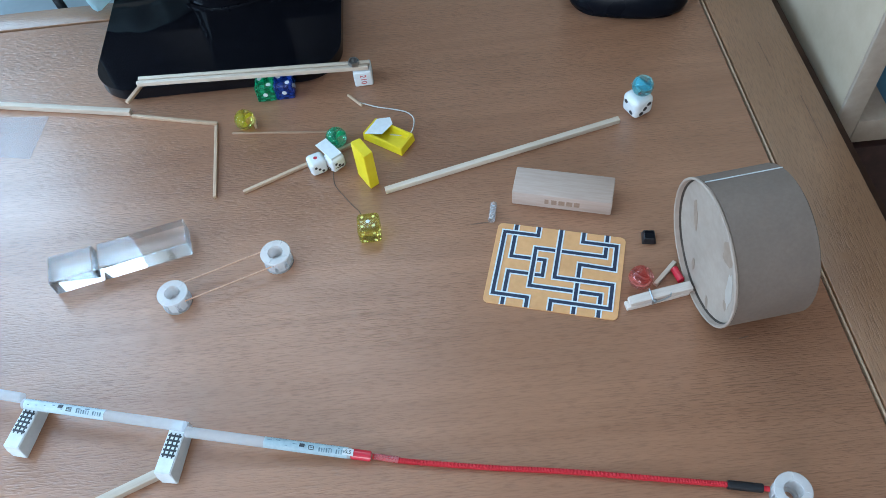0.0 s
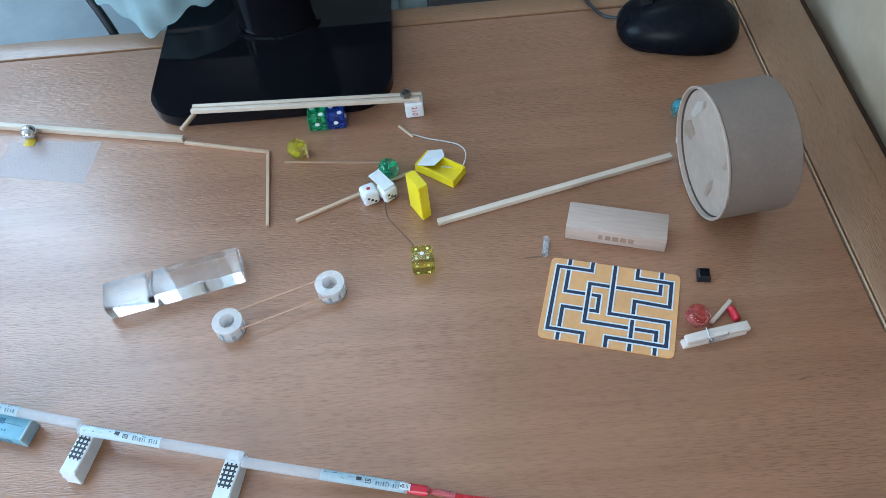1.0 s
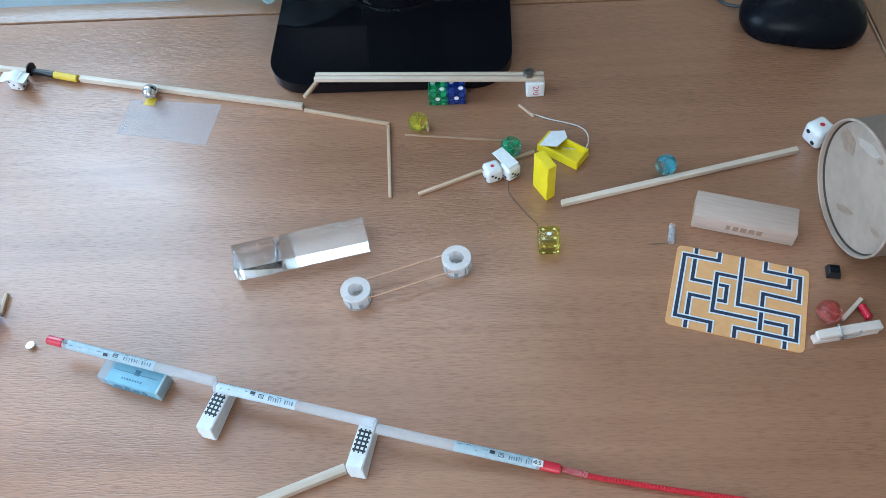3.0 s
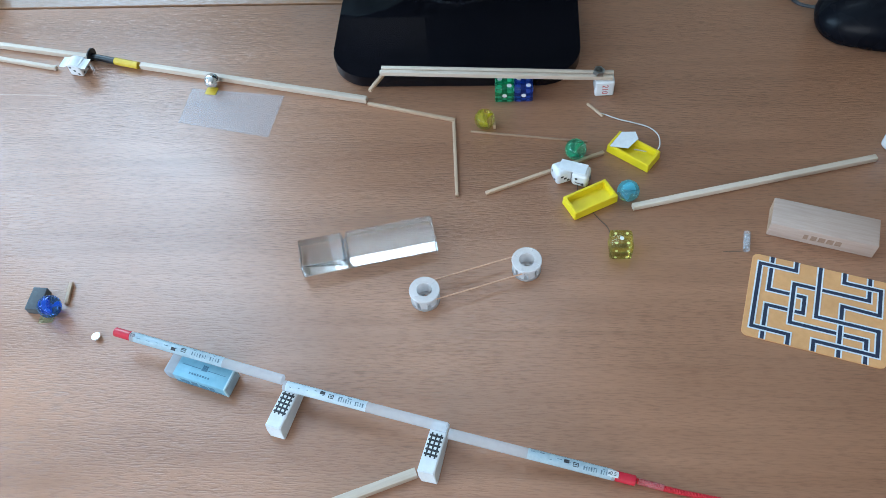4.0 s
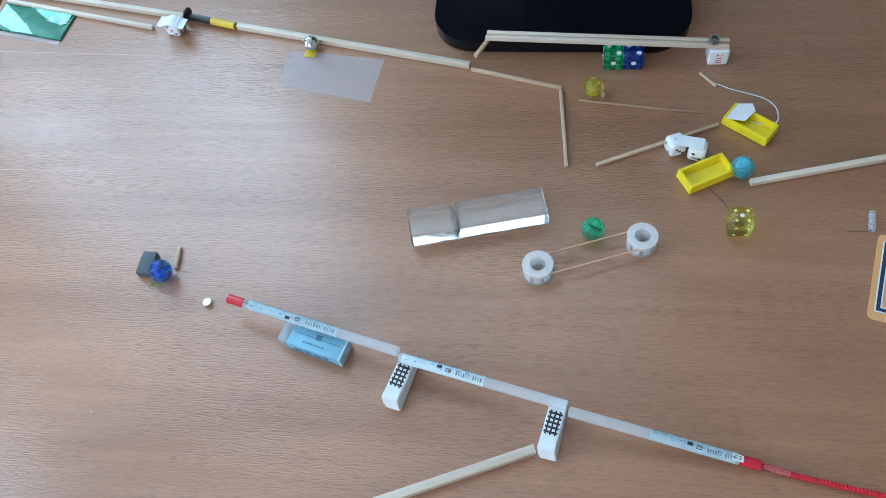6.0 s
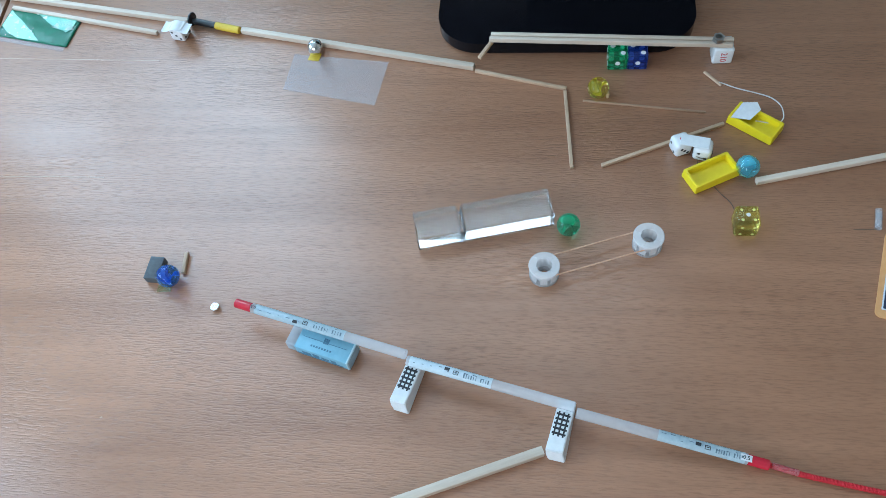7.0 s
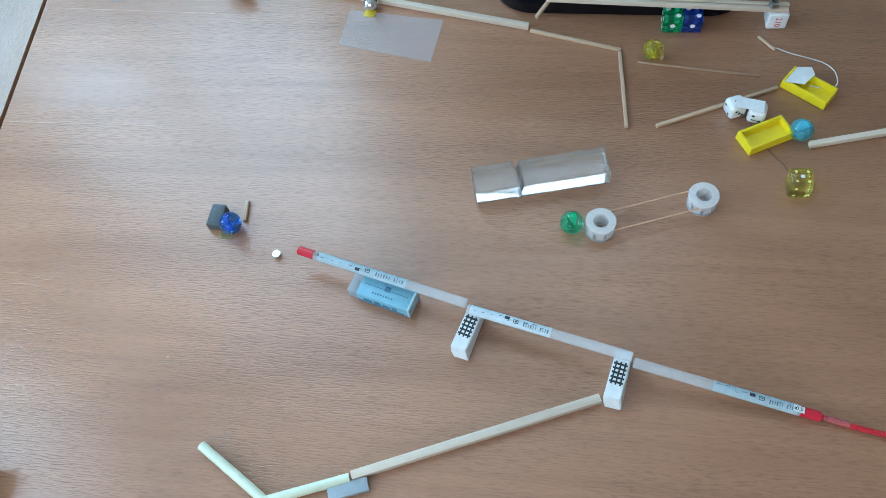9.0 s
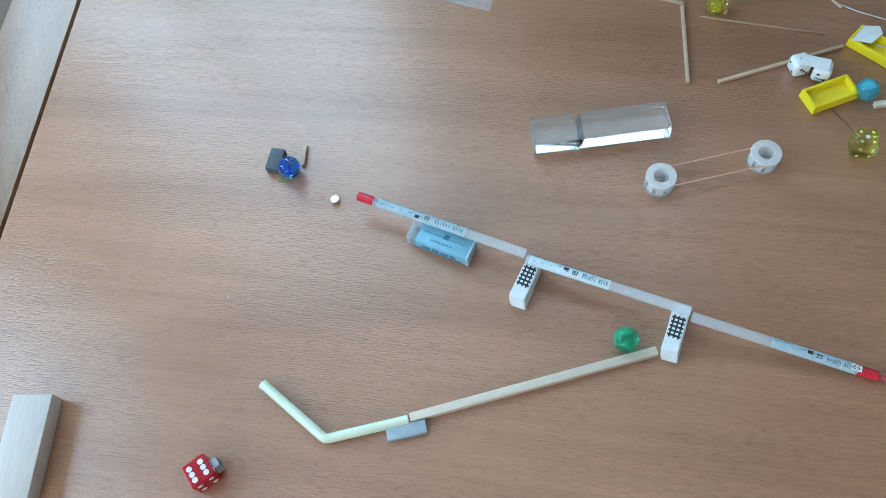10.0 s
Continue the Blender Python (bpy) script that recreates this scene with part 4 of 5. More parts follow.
# ---- wooden blocks ----
def make_block(m, label, mark=False, w=0.025, wood=None):
    blk = thing("wooden_block", m, label, "block", "wooden blocks")
    bm = box(0.0742, w, 0.0146, 0.0008, 2)
    part("body", bm, wood or BLOCK, blk)
    for s in (-1, 1):
        part("end_grain", box(0.0002, w - 0.0015, 0.0131, 0, 1, (s * 0.0371, 0, 0.00075)), BLOCK_END, blk)
    if mark:
        for k, (x, w) in enumerate(((-0.011, 0.0030), (-0.0055, 0.0040), (0.0002, 0.0045), (0.0060, 0.0045), (0.0115, 0.0042))):
            part("stamped_mark", block(x - w / 2, x + w / 2, -0.01262, -0.0125, 0.0050, 0.0100), STAMP, blk)
    return blk


make_block(pose(0.1663, 0.3761, 0, 0, 0, -15.8), "raw pale wooden block with a stamped mark", True)
make_block(pose(-0.5320, 0.0645, 0, 0, 0, 97), "raw pale wooden block lying at the desk's side", False, 0.0285, BLOCK_PALE)

# ---- clothes peg, keycap, bits ----
def make_peg():
    pg = thing("clothes_peg", along((0.1945, 0.2748), (0.2390, 0.2830)), "small bleached wooden clothes peg with steel spring", "clothes peg")
    for k, z in ((0, 0.0), (1, 0.0043)):
        bm = box(0.0455, 0.0066, 0.0037, 0.0004, 2, (0.0022 * k, 0.0004 * k, z))
        bmesh.ops.subdivide_edges(bm, edges=[e for e in bm.edges if abs(e.verts[0].co.x - e.verts[1].co.x) > 0.02], cuts=8)
        for v in bm.verts:
            if v.co.x > 0.004:
                v.co.z -= (0.0008 if k else -0.0) * (v.co.x - 0.004) / 0.02
            if v.co.x < -0.014:
                v.co.y *= 1 - 0.12 * (-0.014 - v.co.x) / 0.009
        part("jaw", bm, PEGWOOD, pg)
    part("spring_coil", rod(0.0018, 0.0092, 16, 0.0002), ZINC, pg, m=pose(-0.0035, 0, 0.0048, 0, 0, 90))
    part("spring_arm", sweep([(-0.0055, -0.0048, 0.0035), (-0.0055, -0.0046, 0.0090), (-0.0050, 0.0, 0.0091), (-0.0045, 0.0046, 0.0090), (-0.0045, 0.0048, 0.0035)], 0.0005, 8), ZINC, pg)
    part("spring_arm", sweep([(-0.0035, -0.0047, 0.0050), (0.003, -0.0049, 0.0066), (0.0070, -0.0048, 0.0086), (0.0085, -0.0025, 0.0087)], 0.0005, 8), ZINC, pg)


make_peg()
kc = thing("key_cap", pose(0.2218, 0.3300, 0, 0, 0, -8), "small black key cap lying on the desk", "key cap")
bm = box(0.0105, 0.0105, 0.0055, 0.0008, 2)
for v in bm.verts:
    k = 1 - 0.25 * v.co.z / 0.0055
    v.co.x *= k
    v.co.y *= k
part("cap", bm, BLACK, kc)
part("dished_top", prism(rounded(0.0066, 0.0066, 0.0012), 0.0002), SATINBLACK, kc, m=pose(0, 0, 0.00545))
solid("red_tube_bit", rod(0.0028, 0.011, 16, 0.0004), REDPLASTIC, along((0.2335, 0.3005, 0.0028), (0.2360, 0.2905, 0.0028)), "short piece of red plastic tube", "tube")
solid("clear_tube_bit", lathe([(0.0021, 0), (0.0026, 0), (0.0026, 0.016), (0.0021, 0.016)], 20), CLEARBIT, along((0.1099, 0.3576, 0.0026), (0.1133, 0.3748, 0.0026)) @ pose(-0.008, 0, 0, 0, 90, 0), "short piece of clear plastic tube", "tube")

# ---- clear acrylic bar with a notch ----
def make_acrylic():
    a, b = (-0.2167, 0.3318), (-0.1174, 0.3562)
    ln, dp, h = span(a, b), 0.0245, 0.015
    bar = thing("acrylic_bar", along(a, b) @ pose(0, dp / 2, 0), "clear acrylic bar with a cut notch", "bar")
    x = -ln / 2 + 0.034
    out = [(-ln / 2, 0), (ln / 2, 0), (ln / 2, h), (x + 0.0026, h), (x + 0.0006, 0.0042), (x - 0.0004, 0.0042), (x - 0.0016, h), (-ln / 2, h)]
    bm = bmesh.new()
    f, k = [[bm.verts.new((p, y, q)) for p, q in out] for y in (-dp / 2, dp / 2)]
    bm.faces.new(f)
    bm.faces.new(k[::-1])
    for i in range(len(out)):
        j = (i + 1) % len(out)
        bm.faces.new((f[j], f[i], k[i], k[j]))
    bmesh.ops.bevel(bm, geom=bm.edges[:], offset=0.0006, segments=1, affect="EDGES")
    part("bar", bm, ACRYLIC, bar, m=pose(0, 0, 0.0002))
    for sx in (-1, 1):
        part("sawn_end", box(0.0002, dp - 0.0012, h - 0.0012, 0, 1), GROUND, bar, "frosted sawn end face", m=pose(sx * (ln / 2 + 0.00011), 0, 0.0008))
    for xa, xb in ((x + 0.0024, x + 0.0007), (x - 0.0015, x - 0.0005)):
        part("notch_face", box(0.0002, dp - 0.001, 0.0104, 0, 1), GROUND, bar, "frosted saw cut", m=pose((xa + xb) / 2, 0, 0.0097, 0, math.degrees(math.atan2(xa - xb, 0.0106)), 0) @ pose(0, 0, -0.0052))


make_acrylic()

# ---- spools and rubber band ----
def make_spool(m, label):
    sp = thing("spool", m, label, "spool", "frosted spools")
    R, r, h = 0.0111, 0.0066, 0.0132
    up = part("upper_flange", lathe([(r - 0.001, h - 0.0018), (R, h - 0.0018), (R, h - 0.0003), (R - 0.0004, h), (r - 0.001, h)], 40), FROST, sp)
    part("lower_flange", lathe([(0.0030, 0.0), (R - 0.0003, 0.0), (R - 0.0003, 0.0018), (0.0030, 0.0018)], 40), FROST, sp)
    hub = part("hub", lathe([(r - 0.0011, 0.0018), (r + 0.0008, 0.0018), (r + 0.0008, h - 0.0018), (r - 0.0011, h - 0.0018)], 40), FROST, sp)
    for k in range(4):
        part("rib", box(0.0030, 0.0008, 0.0004, 0, 1), FROST, up, m=pose(0, 0, 0, 0, 0, 45 + 90 * k) @ pose(0.0084, 0, h))
    for k in range(8):
        part("spoke", box(0.0008, 0.0052, h - 0.0037, 0, 1), FROST, hub, m=pose(0, 0, 0, 0, 0, 45 * k) @ pose(0.0097, 0, 0.00182))
    return sp


S1, S2 = Vector((-0.1240, 0.3150, 0)), Vector((-0.0506, 0.3415, 0))
SPOOL_A = make_spool(pose(*S1), "frosted plastic spool holding a rubber band")
copy_thing(SPOOL_A, pose(*S2, 0, 0, 20))
copy_thing(SPOOL_A, pose(0.2640, 0.1365, 0, 0, 0, 30))["label"] = "frosted plastic spool at the cord's end"
d = (S2 - S1).normalized()
n = Vector((-d.y, d.x, 0))
loop = []
for c, a0 in ((S2, -90), (S1, 90)):
    for k in range(13):
        a = radians(a0 + 180 * k / 12)
        loop.append(c + 0.0081 * (d * math.cos(a) + n * math.sin(a)) + Vector((0, 0.0004, 0.0085)))
loop.append(loop[0])
solid("rubber_band", sweep(loop, 0.00055, 8, False), BAND, pose(0, 0, 0), "tan rubber band stretched round two spools", "rubber band")

# ---- pen refills, their supports and the cord ----
def make_refill(a, b, label, cap_at, print_at, cap=True, paper=None):
    """A milky tube from a to b; cap_at: which end (0 or 1) has the red cap."""
    ln = span(a, b)
    pen = thing("pen_refill", along(a, b), label, "pen refill", "pen refills")
    r = 0.0035
    c0, c1 = (-ln / 2, ln / 2)
    if cap:
        if cap_at:
            c1 -= 0.013
        else:
            c0 += 0.013
        part("cap", rod(r * 0.97, 0.0129, 24, 0.0005), REDPLASTIC, pen, "red plastic end cap", m=pose((ln / 2 - 0.0065) * (1 if cap_at else -1), 0, 0))
    tb = part("tube", rod(r, c1 - c0, 28, 0.0004), TUBE, pen, "milky plastic tube", m=pose((c0 + c1) / 2, 0, 0))
    mid = pose(-(c0 + c1) / 2, 0, 0)
    x0, x1 = print_at
    x0, x1 = c0 + x0 * (c1 - c0), c0 + x1 * (c1 - c0)
    n = 10
    lab = bmesh.new()
    rows = [[lab.verts.new((x, (r + 0.00012) * math.sin(q), (r + 0.00012) * math.cos(q))) for q in (radians(-85 + 170 * k / n) for k in range(n + 1))] for x in (x0, x1)]
    for k in range(n):
        lab.faces.new((rows[0][k], rows[0][k + 1], rows[1][k + 1], rows[1][k]))
    part("printed_label", lab, paper or REFILL_LABEL, tb, "pale blue-white printed label", m=mid, smooth=80)
    rnd = random.Random(int(abs(a[0]) * 1000))
    bars = []
    for k in range(9):
        w = rnd.choice((0.0012, 0.0018, 0.003))
        bars.append((x0 + (k + 0.6) * (x1 - x0) / 9.6, w, rnd.choice((0.0003, 0.0005))))
    bars += [(x0 + 0.46 * (x1 - x0), 0.0034, 0.0022)]
    for x, w, dd in bars:
        part("print_bar", box(w, dd, 0.0002, 0, 1), INK if dd > 0.002 else FADEPRINT, tb, m=mid @ pose(0, 0, 0, rnd.uniform(-28, 34), 0, 0) @ pose(x, 0, r + 0.00008))
    for k in range(10):
        part("print_bar", box(0.0004 if k % 3 else 0.0008, 0.0026, 0.0002, 0, 1), FADEPRINT, tb, m=mid @ pose(0, 0, 0, 18, 0, 0) @ pose(x0 + (0.67 + 0.029 * k + 0.03 * (k > 5)) * (x1 - x0), 0, r + 0.00008))
    for k in range(26):
        part("print_bar", box(0.0010 if k % 4 else 0.0018, 0.00035, 0.0002, 0, 1), FADEPRINT, tb, m=mid @ pose(0, 0, 0, -52, 0, 0) @ pose(x0 + (0.04 + 0.036 * k) * (x1 - x0), 0, r + 0.00008))
    # a small outlined mark beside the dark one
    for u, v, w, dd in ((0, 0.0012, 0.0034, 0.0004), (0, -0.0012, 0.0034, 0.0004), (-0.0016, 0, 0.0004, 0.0026), (0.0016, 0, 0.0004, 0.0020), (0, 0.0002, 0.0018, 0.0005)):
        part("print_bar", box(w, dd, 0.0002, 0, 1), INK, tb, m=mid @ pose(0, 0, 0, 10 - v * 15000, 0, 0) @ pose(x0 + 0.57 * (x1 - x0) + u, 0, r + 0.00008))
    return pen


PEN_A = make_refill((-0.3413, 0.2751, 0.0165), (-0.2147, 0.2416, 0.0150), "milky pen refill with a red cap over an eraser", 0, (0.03, 0.62), paper=BLUEGREY_LABEL)
PEN_B = make_refill((-0.2135, 0.2375, 0.0152), (-0.1020, 0.2105, 0.0152), "milky pen refill bridging two white boxes", 1, (0.02, 0.52), cap=False)
PEN_C = make_refill((-0.1010, 0.2070, 0.0148), (0.0165, 0.1835, 0.0040), "milky pen refill with a red cap meeting a cord", 1, (0.48, 0.98), paper=BLUEGREY_LABEL)
part("writing", letters("0.5", 0.0036), INK, PEN_C, "size printed in black", m=pose(0.0455, -0.0004, 0.00368))
part("writing_ground", box(0.0068, 0.0042, 0.00012), PAPER, PEN_C, m=pose(0.0455, -0.0004, 0.00348))
part("writing", letters("0.5", 0.0034), INK, PEN_A, "size printed in black", m=pose(-0.0500, -0.0002, 0.00366, 0, 0, 180))


def make_support(m, label, ln):
    """A white card sleeve folded over; a black lattice is printed on top."""
    sp = thing("card_sleeve", m, label, "sleeve", "white card sleeves")
    w, h = 0.0112, 0.0118
    bm = bmesh.new()
    prof = [(-ln / 2 - 0.0015, 0), (ln / 2, 0), (ln / 2, h), (-ln / 2 + 0.001, h), (-ln / 2 - 0.0005, h * 0.5)]
    f, k = [[bm.verts.new((x, y, z)) for y, z in prof] for x in (-w / 2, w / 2)]
    bm.faces.new(f)
    bm.faces.new(k[::-1])
    for i in range(len(prof)):
        j = (i + 1) % len(prof)
        bm.faces.new((f[j], f[i], k[i], k[j]))
    bmesh.ops.bevel(bm, geom=bm.edges[:], offset=0.0006, segments=2, affect="EDGES")
    for v in bm.verts:      # the open end is squashed sideways
        v.co.x -= 0.20 * v.co.z * min(1.0, max(0.0, 0.5 - v.co.y / ln))
    sl = part("sleeve", bm, PAPER, sp)
    for k in range(3):
        part("lattice_bar", box(0.0011, 0.0165, 0.0002, 0, 1), INK, sl, m=pose(-0.0012, 0.0012, h - 0.00004, 0, 0, -4) @ pose(-0.0030 + 0.0030 * k, 0, 0))
    for k in range(5):
        part("lattice_bar", box(0.0090, 0.0014, 0.0002, 0, 1), INK, sl, m=pose(-0.0012, 0.0012, h - 0.00002, 0, 0, -4) @ pose(0, -0.0064 + 0.0032 * k, 0))
    return sp


make_support(pose(-0.2115, 0.2245, 0, 0, 0, -14), "white card sleeve with a black lattice print", 0.0345)
make_support(pose(-0.1095, 0.1985, 0, 0, 0, -10), "white card sleeve with a black lattice print", 0.0360)


def make_eraser():
    a, b = (-0.3000, 0.2563), (-0.2522, 0.2422)
    er = thing("eraser", along(a, b), "eraser in a light blue card sleeve under a refill", "eraser")
    ln, w, h = span(a, b), 0.0165, 0.0110
    part("rubber", box(ln, w - 0.0008, h - 0.0006, 0.0014, 3), EREND, er, "frosted white eraser")
    part("sleeve", box(ln - 0.0085, w, h, 0.0005, 2, (0.0036, 0, 0)), SLEEVE, er, "light blue card sleeve")
    part("sleeve_border", box(0.0018, w + 0.0003, h + 0.0002, 0.0004, 1, (ln / 2 - 0.0014, 0, 0)), SLEEVEPALE, er, "pale end of the card sleeve")
    part("print_bar", box(0.034, 0.0004, 0.0002, 0, 1), SLEEVEINK, er, m=pose(0.0030, 0.0012, h - 0.0001))
    for k in range(3):
        part("print_bar", box(0.0011, 0.0042, 0.0002, 0, 1), SLEEVEINK, er, m=pose(0.0022 + 0.0014 * k, 0.0022, h - 0.00005))
        part("print_bar", box(0.0042, 0.0008, 0.0002, 0, 1), SLEEVEINK, er, m=pose(0.0036, 0.0008 + 0.0014 * k, h - 0.00008))
    rnd = random.Random(11)
    for k in range(8):
        part("print_bar", box(rnd.uniform(0.0008, 0.0016), 0.0014, 0.0002, 0, 1), SLEEVEINK, er, m=pose(-0.0055 + 0.0021 * k, -0.0038, h - 0.0001))
    for x, w2, hh in ((-0.0085, 0.007, 0.0035), (-0.001, 0.005, 0.0042), (0.006, 0.006, 0.0030), (0.0125, 0.004, 0.0038)):
        part("print_bar", box(w2, 0.0002, hh, 0, 1), SLEEVEINK, er, m=pose(x, -w / 2 - 0.00002, 0.0035))
    part("dark_stripe", box(ln - 0.014, 0.0002, 0.0018, 0, 1), SLEEVEINK, er, m=pose(0.0015, -w / 2 - 0.00002, 0.0010))


make_eraser()


def make_cord():
    cd = thing("braided_rope", pose(0, 0, 0), "braided red cord with a black tube end", "cord")
    pts = curve_through([(0.0175, 0.1838, 0.0030), (0.040, 0.1785, 0.0024), (0.09, 0.1700, 0.0020), (0.1356, 0.1633, 0.0020), (0.19, 0.1537, 0.0020), (0.2310, 0.1462, 0.0022)], 24)
    part("core", sweep(pts, 0.0015, 10), CORD, cd)
    for s in (-1, 1):
        for ph in (0, math.pi):
            hel = []
            for i in range(len(pts) * 4 - 3):
                a, b = pts[i // 4], pts[min(i // 4 + 1, len(pts) - 1)]
                p = a.lerp(b, (i % 4) / 4)
                q = s * i * 0.8 + ph
                hel.append(p + Vector((0, 0.0014 * math.cos(q), 0.0014 * math.sin(q))))
            part("strand", sweep(hel, 0.00055, 5), CORD, cd)
    part("tip_tube", rod(0.0021, 0.016, 18, 0.0003), clear("clear_red_sleeve", (0.85, 0.35, 0.36), 0.2, 1.3, 0.6), cd, "clear shrunk sleeve", m=along((0.0180, 0.1838, 0.0030), (0.0340, 0.1800, 0.0027)))
    part("end_tube", rod(0.0028, 0.0205, 20, 0.0003), BLACK, cd, "black rubber tube", m=along((0.2302, 0.1463, 0.0028), (0.2505, 0.1420, 0.0028)))
    part("end_stub", rod(0.0016, 0.004, 14), CORD, cd, m=along((0.2500, 0.1421, 0.0028), (0.2540, 0.1413, 0.0028)))


make_cord()

# ---- chain of rods: nail and tubes ----
nl = thing("black_plug", along((-0.4530, 0.5685, 0.0042), (-0.4030, 0.5560, 0.0034)), "black plastic plug with a round head and yellow sleeve", "plug")
part("head", rod(0.0062, 0.0018, 24, 0.0004), BLACK, nl, m=pose(-0.0250, 0, 0.0022))
part("shank", rod(0.0030, 0.0235, 20, 0.0003), BLACK, nl, m=pose(-0.0125, 0, 0))
part("sleeve", rod(0.0034, 0.0245, 20, 0.0003), TAPE_Y, nl, "yellow plastic sleeve", m=pose(0.0118, 0, 0))


def make_packet():
    pk = thing("green_packet", along((-0.6450, 0.5735), (-0.5670, 0.5575)), "shiny green foil packet with silver print", "packet")
    bm = bmesh.new()
    n, m = 26, 14
    rows = [[bm.verts.new((0.0795 * (i / n - 0.5) + 0.003 * (0.5 - j / m), 0.037 * (j / m - 0.5), 0.0009 * max(0.0, math.sin(math.pi * i / n) * math.sin(math.pi * j / m)) ** 0.5 + 0.0003 * noise.noise(Vector((i * 0.7, j * 0.7, 3))) + 0.0007)) for j in range(m + 1)] for i in range(n + 1)]
    for a, b in zip(rows, rows[1:]):
        for j in range(m):
            bm.faces.new((a[j], b[j], b[j + 1], a[j + 1]))
    bmesh.ops.solidify(bm, geom=bm.faces[:], thickness=0.0003)
    part("foil", bm, GREENFOIL, pk, smooth=70)
    at = lambda u, v: ((u - 0.5) * 0.0785 + 0.003 * (v - 0.5), (0.5 - v) * 0.0365)
    for shape in (((0.02, 0.10), (0.12, 0.25), (0.223, 0.367), (0.365, 0.579), (0.50, 0.78), (0.614, 0.965), (0.30, 0.975), (0.25, 0.93), (0.144, 0.864), (0.02, 0.66)),
                  ((0.366, 0.03), (0.96, 0.03), (0.95, 0.42), (0.90, 0.55), (0.849, 0.50), (0.76, 0.47), (0.669, 0.395), (0.56, 0.28), (0.473, 0.17))):
        part("light_stripe", prism([at(u, v) for u, v in shape[::-1]], 0.0002), GREENLIGHT, pk, "pale mint printed area", m=pose(0, 0, 0.0017))
    rnd = random.Random(3)
    for u, v in ((0.045, 0.29), (0.191, 0.48), (0.312, 0.60), (0.524, 0.17), (0.73, 0.37), (0.405, 0.06)):
        x, y = at(u, v)
        q = rnd.uniform(0, 6)
        leaf = [(r2 * math.cos(a), r2 * math.sin(a)) for a, r2 in ((2 * math.pi * k / 15, 0.0019 + 0.0006 * math.sin(3 * 2 * math.pi * k / 15 + q)) for k in range(15))]
        part("silver_leaf", prism(leaf, 0.0002), SPARK, pk, m=pose(x, y, 0.0019))
    x, y = at(0.86, 0.50)
    for k in range(15):
        a = 18 + 11 * k
        part("silver_ray", box(rnd.uniform(0.006, 0.010), 0.0004, 0.0002, 0, 1), SPARK, pk, m=pose(x, y, 0.0019, 0, 0, a) @ pose(rnd.uniform(0.0085, 0.011) * (0.62 if a < 75 else 1.0), 0, 0))
    for k in range(22):
        x, y = at(rnd.uniform(0.04, 0.5), rnd.uniform(0.55, 0.95))
        part("silver_dot", disc(rnd.uniform(0.0003, 0.0006), 0.0002, 8), SPARK, pk, m=pose(x, y, 0.0018))
    part("clear_hem", box(0.078, 0.006, 0.0004, 0, 1), FILM, pk, m=pose(0.001, -0.0205, 0.0002))


make_packet()
fl = [(-0.3490, 0.5300), (-0.2630, 0.5200), (-0.2690, 0.4715), (-0.3520, 0.4890)]
solid("matte_film", prism(fl, 0.0002), FILM, pose(0, 0, 0.0001), "sheet of matte translucent film on the desk", "film")
solid("magnet_block", box(0.0112, 0.0190, 0.0075, 0.0006, 2), FERRITE, pose(-0.4158, 0.3068, 0, 0, 0, -3), "grey ferrite magnet block beside a blue marble", "magnet")
solid("disc_magnet", disc(0.0032, 0.003, 28, 0.0003), NICKEL, pose(-0.3628, 0.2783, 0), "small shiny nickel disc magnet", "magnet")
solid("grey_bar", box(0.0265, 0.0090, 0.0045, 0.0005, 2), GREYBAR, along((-0.2915, 0.1070), (-0.2665, 0.1160)), "small grey metal bar beside a straw", "bar")

# ---- drinking straw ----
bend = [(-0.3826, 0.1305, 0.0034), (-0.3340, 0.1005, 0.0034), (-0.3317, 0.0993, 0.0034), (-0.3290, 0.0998, 0.0034), (-0.2790, 0.1185, 0.0034)]
st = thing("drinking_straw", pose(0, 0, 0), "pale yellow-green bent drinking straw", "straw")
part("tube", sweep(bend, 0.0033, 18), STRAW, st)
# the tube is solid; a dark disc paints the shade inside its end
part("end_shade_disc", rod(0.0024, 0.0003, 18), GAP, st, "dark disc painted as the hollow's shade", m=along((-0.38275, 0.1306, 0.0034), (-0.38245, 0.1304, 0.0034)))


# ---- what moves ----
def smooth_path(rows, t):
    """A point between rows of (t, x, y, z), without overshoot."""
    if t <= rows[0][0]:
        return Vector(rows[0][1:])
    for i, (a, b) in enumerate(zip(rows, rows[1:])):
        if t <= b[0]:
            h = b[0] - a[0]
            k = (t - a[0]) / h
            out = []
            for c in (1, 2, 3):
                s = (b[c] - a[c]) / h
                s0 = (a[c] - rows[i - 1][c]) / (a[0] - rows[i - 1][0]) if i else 0.0
                s1 = (rows[i + 2][c] - b[c]) / (rows[i + 2][0] - b[0]) if i + 2 < len(rows) else 0.0
                m0 = 2 * s0 * s / (s0 + s) if s0 * s > 0 else 0.0
                m1 = 2 * s1 * s / (s1 + s) if s1 * s > 0 else 0.0
                out.append((2 * k ** 3 - 3 * k * k + 1) * a[c] + (k ** 3 - 2 * k * k + k) * h * m0 + (3 * k * k - 2 * k ** 3) * b[c] + (k ** 3 - k * k) * h * m1)
            return Vector(out)
    return Vector(rows[-1][1:])


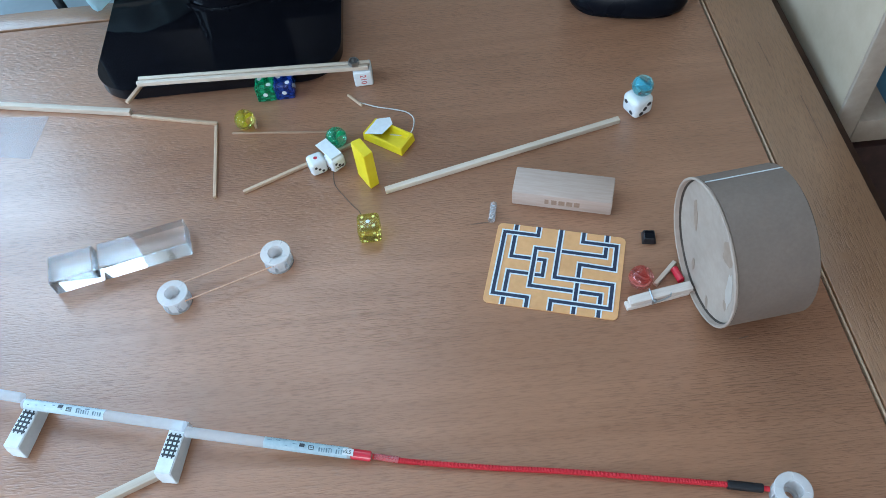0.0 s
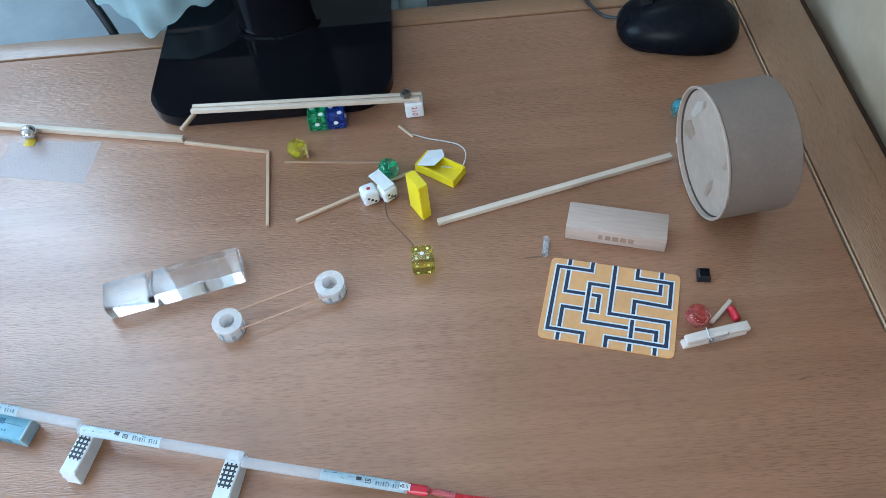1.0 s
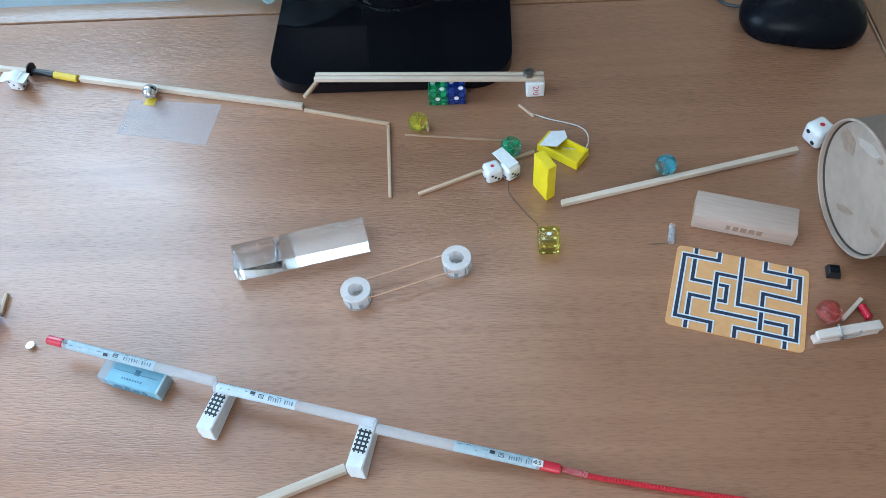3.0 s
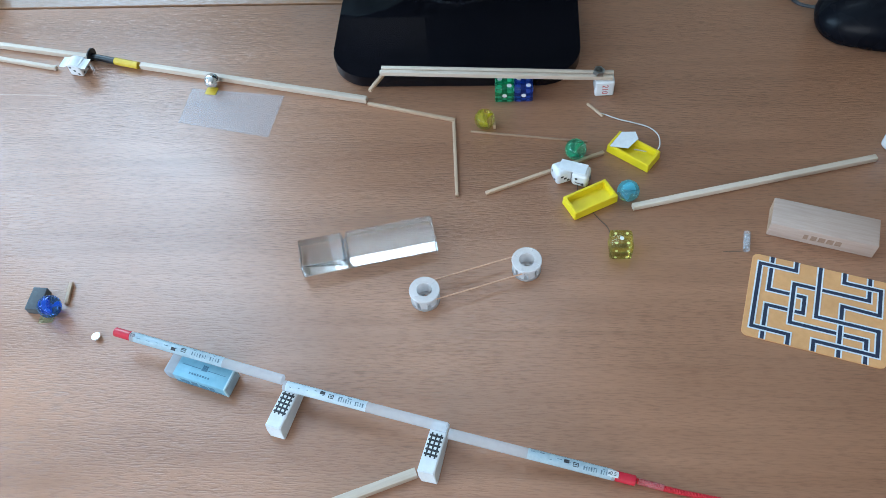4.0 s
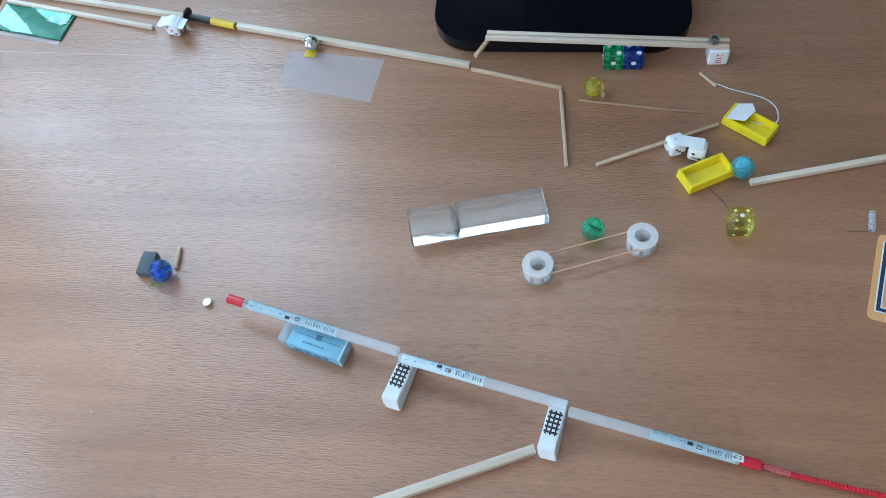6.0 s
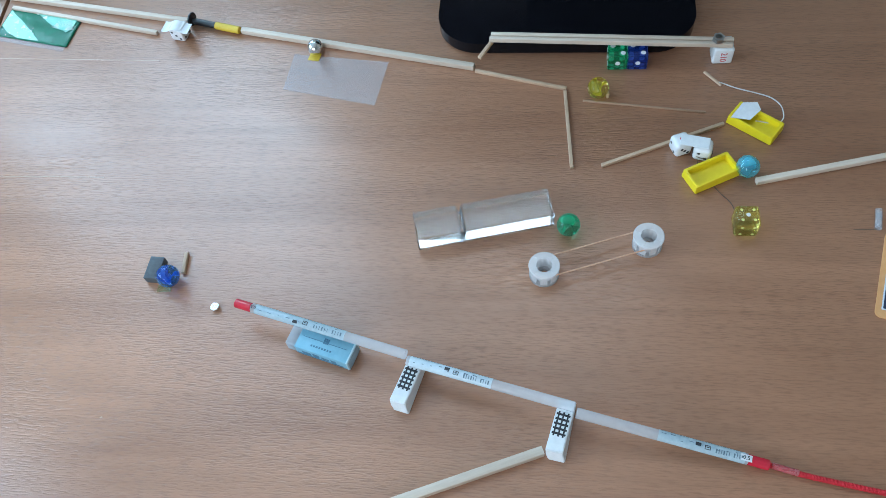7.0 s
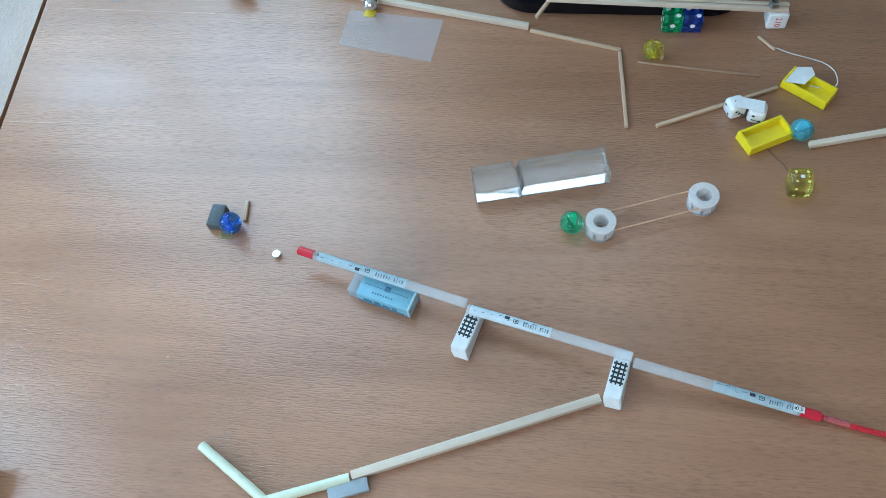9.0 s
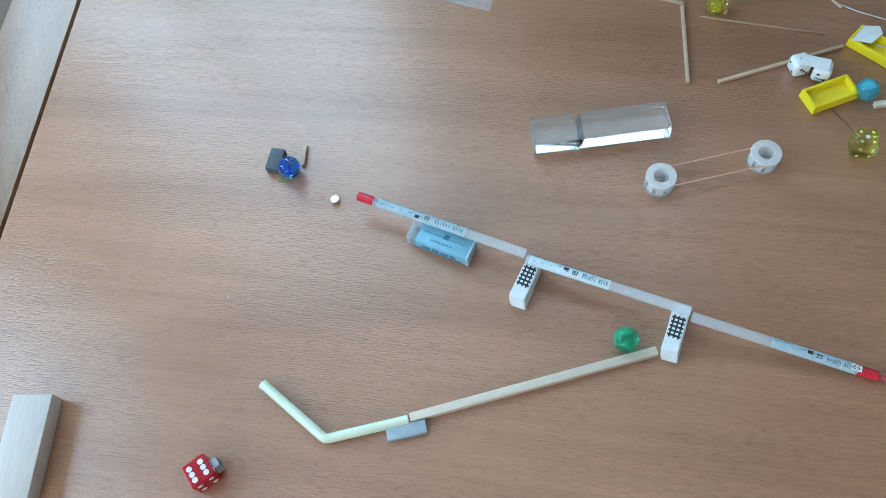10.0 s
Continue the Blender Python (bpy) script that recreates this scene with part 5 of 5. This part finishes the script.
def rolling(rows, r, start, step=1 / 15):
    """Keys of a ball that rolls along rows."""
    keys, turn, last = [], start.to_3x3(), None
    for i in range(round(10.0 / step) + 1):
        p = smooth_path(rows, i * step)
        if last is not None:
            d = p - last
            d.z = 0
            if d.length > 1e-7:
                turn = Matrix.Rotation(d.length / r, 3, Vector((0, 0, 1)).cross(d.normalized())) @ turn
        last = p
        keys.append((i * step, Matrix.Translation(p) @ turn.to_4x4()))
    return keys


def motions():
    r = 0.0086
    walk(GREEN_MARBLE, rolling([
        (0.0, -0.0072, 0.4528, r), (3.6, -0.0072, 0.4528, r), (4.0, -0.0110, 0.4505, r), (4.3, -0.0173, 0.4478, r), (4.6, -0.0294, 0.4450, r), (4.9, -0.0506, 0.4346, r),
        (5.2, -0.0770, 0.4214, r), (5.5, -0.0916, 0.3974, r), (5.7, -0.0860, 0.3690, r), (5.95, -0.0850, 0.3480, r), (6.3, -0.0930, 0.3560, r), (6.75, -0.1045, 0.3400, r),
        (7.0, -0.1072, 0.3520, r), (7.2, -0.1000, 0.3500, r), (7.5, -0.1001, 0.3509, r), (7.8, -0.1108, 0.3410, r), (8.0, -0.1185, 0.3395, r), (8.2, -0.1245, 0.3365, r),
        (8.5, -0.1330, 0.3320, r), (8.8, -0.1420, 0.3260, r), (9.0, -0.1447, 0.3149, r), (9.2, -0.1476, 0.2867, r), (9.5, -0.1453, 0.2277, r), (9.7, -0.1430, 0.2047, r),
        (9.85, -0.1420, 0.1930, r), (10.0, -0.1422, 0.1885, r)], r, pose(0, 0, 0, 60, 20, 0)))
    on_die = 0.0187 + r
    walk(BLUE_MARBLE, rolling([
        (0.0, 0.2405, 0.4570, on_die), (0.76, 0.2405, 0.4570, on_die), (0.85, 0.2420, 0.4720, on_die * 0.9), (0.95, 0.2400, 0.4880, 0.012), (1.05, 0.2370, 0.4945, r), (1.2, 0.2321, 0.4965, r),
        (1.4, 0.2266, 0.4942, r), (1.5, 0.2250, 0.4905, r), (1.6, 0.2225, 0.4825, r), (2.0, 0.2054, 0.4562, r), (2.4, 0.1737, 0.4468, r), (2.8, 0.1356, 0.4345, r),
        (3.2, 0.0940, 0.4242, r), (3.7, 0.0430, 0.4135, r), (3.95, 0.0285, 0.4090, r), (4.3, 0.0245, 0.4068, r), (10.0, 0.0245, 0.4068, r)], r, pose(0, 0, 0, 20, 70, 0)))
    # the die is nudged by the round box
    walk(TARGET_DIE, [(t, pose(x, y, 0, 0, 0, a)) for t, x, y, a in ((0.0, 0.2385, 0.4570, 27), (0.75, 0.2385, 0.4570, 27), (0.95, 0.2396, 0.4585, 28), (1.5, 0.2396, 0.4583, 28), (2.3, 0.2396, 0.4583, 28), (2.5, 0.2397, 0.4580, 29), (10.0, 0.2397, 0.4580, 29))])
    # the round box rocks back and forth
    way = [(0.0, 0.2395, 0.2815, 6.5), (0.2, 0.2380, 0.2900, 5.5), (0.4, 0.2355, 0.3085, 5.5), (0.5, 0.2345, 0.3195, 5.5), (0.6, 0.2335, 0.3340, 5.5), (0.7, 0.2293, 0.3565, 5.5), (0.8, 0.2255, 0.3868, 5.5), (0.9, 0.2258, 0.4060, 5.5),
           (1.0, 0.2275, 0.4040, 6.5), (1.2, 0.2290, 0.3870, 6.5), (1.5, 0.2310, 0.3605, 6.5), (1.65, 0.2305, 0.3600, 6.5), (2.0, 0.2298, 0.3785, 6.5), (2.4, 0.2275, 0.4055, 8), (2.5, 0.2280, 0.4030, 8), (2.8, 0.2262, 0.3798, 8),
           (3.2, 0.2300, 0.3608, 8), (3.7, 0.2295, 0.3690, 8), (4.3, 0.2290, 0.3800, 8), (5.0, 0.2290, 0.3760, 8), (10.0, 0.2290, 0.3770, 8)]
    y0 = way[0][2]
    rows = []
    for i in range(101):
        t = i / 10
        p = smooth_path([(a, b, c, d) for a, b, c, d in way], t)
        rows.append((t, pose(p.x, p.y, CAN_R, 0, 0, p.z) @ pose(0, 0, 0, -math.degrees((p.y - y0) / (CAN_R)), 0, 0)))
    walk(CAN, rows)
    # the tray tips over its lower edge, away from the marble
    rows = []
    for t, a, x, y, n in ((0.0, 0, 0.0143, 0.4105, 31), (3.72, 0, 0.0143, 0.4105, 31), (3.82, 18, 0.0143, 0.4105, 31), (3.92, 55, 0.0146, 0.4112, 30), (4.0, 90, 0.0155, 0.4128, 28.5),
                          (4.08, 86, 0.0155, 0.4130, 28), (4.15, 90, 0.0156, 0.4132, 28), (10.0, 90, 0.0156, 0.4132, 28)):
        rows.append((t, pose(x, y, 0, 0, 0, n) @ pose(0, 0, 0, 0, -a, 0) @ pose(0, 0, 0.0192, 0, 90, 0)))
    walk(FALLING_TRAY, rows)
    # the thread turns the die with the strip
    walk(LEVER, [(t, pose(x, y, 0, 0, 0, a)) for t, x, y, a in ((0.0, -0.0085, 0.4302, -53), (3.78, -0.0085, 0.4302, -53), (3.9, -0.0082, 0.4280, -36), (4.02, -0.0072, 0.4243, -14), (4.12, -0.0066, 0.4236, -12), (10.0, -0.0066, 0.4236, -12))])
    # the refill is lifted as the marble passes under it
    m0 = along((-0.2135, 0.2375, 0.0152), (-0.1020, 0.2105, 0.0152))
    walk(PEN_B, [(t, Matrix.Translation((0, dy, dz)) @ m0 @ pose(0, 0, 0, a, 0, 0)) for t, dy, dz, a in ((0.0, 0, 0, 0), (9.42, 0, 0, 0), (9.5, -0.005, 0.0015, 50), (9.6, -0.0085, 0.0005, 110), (9.7, -0.004, 0.0, 60), (9.8, 0, 0, 0), (10.0, 0, 0, 0))])


motions()
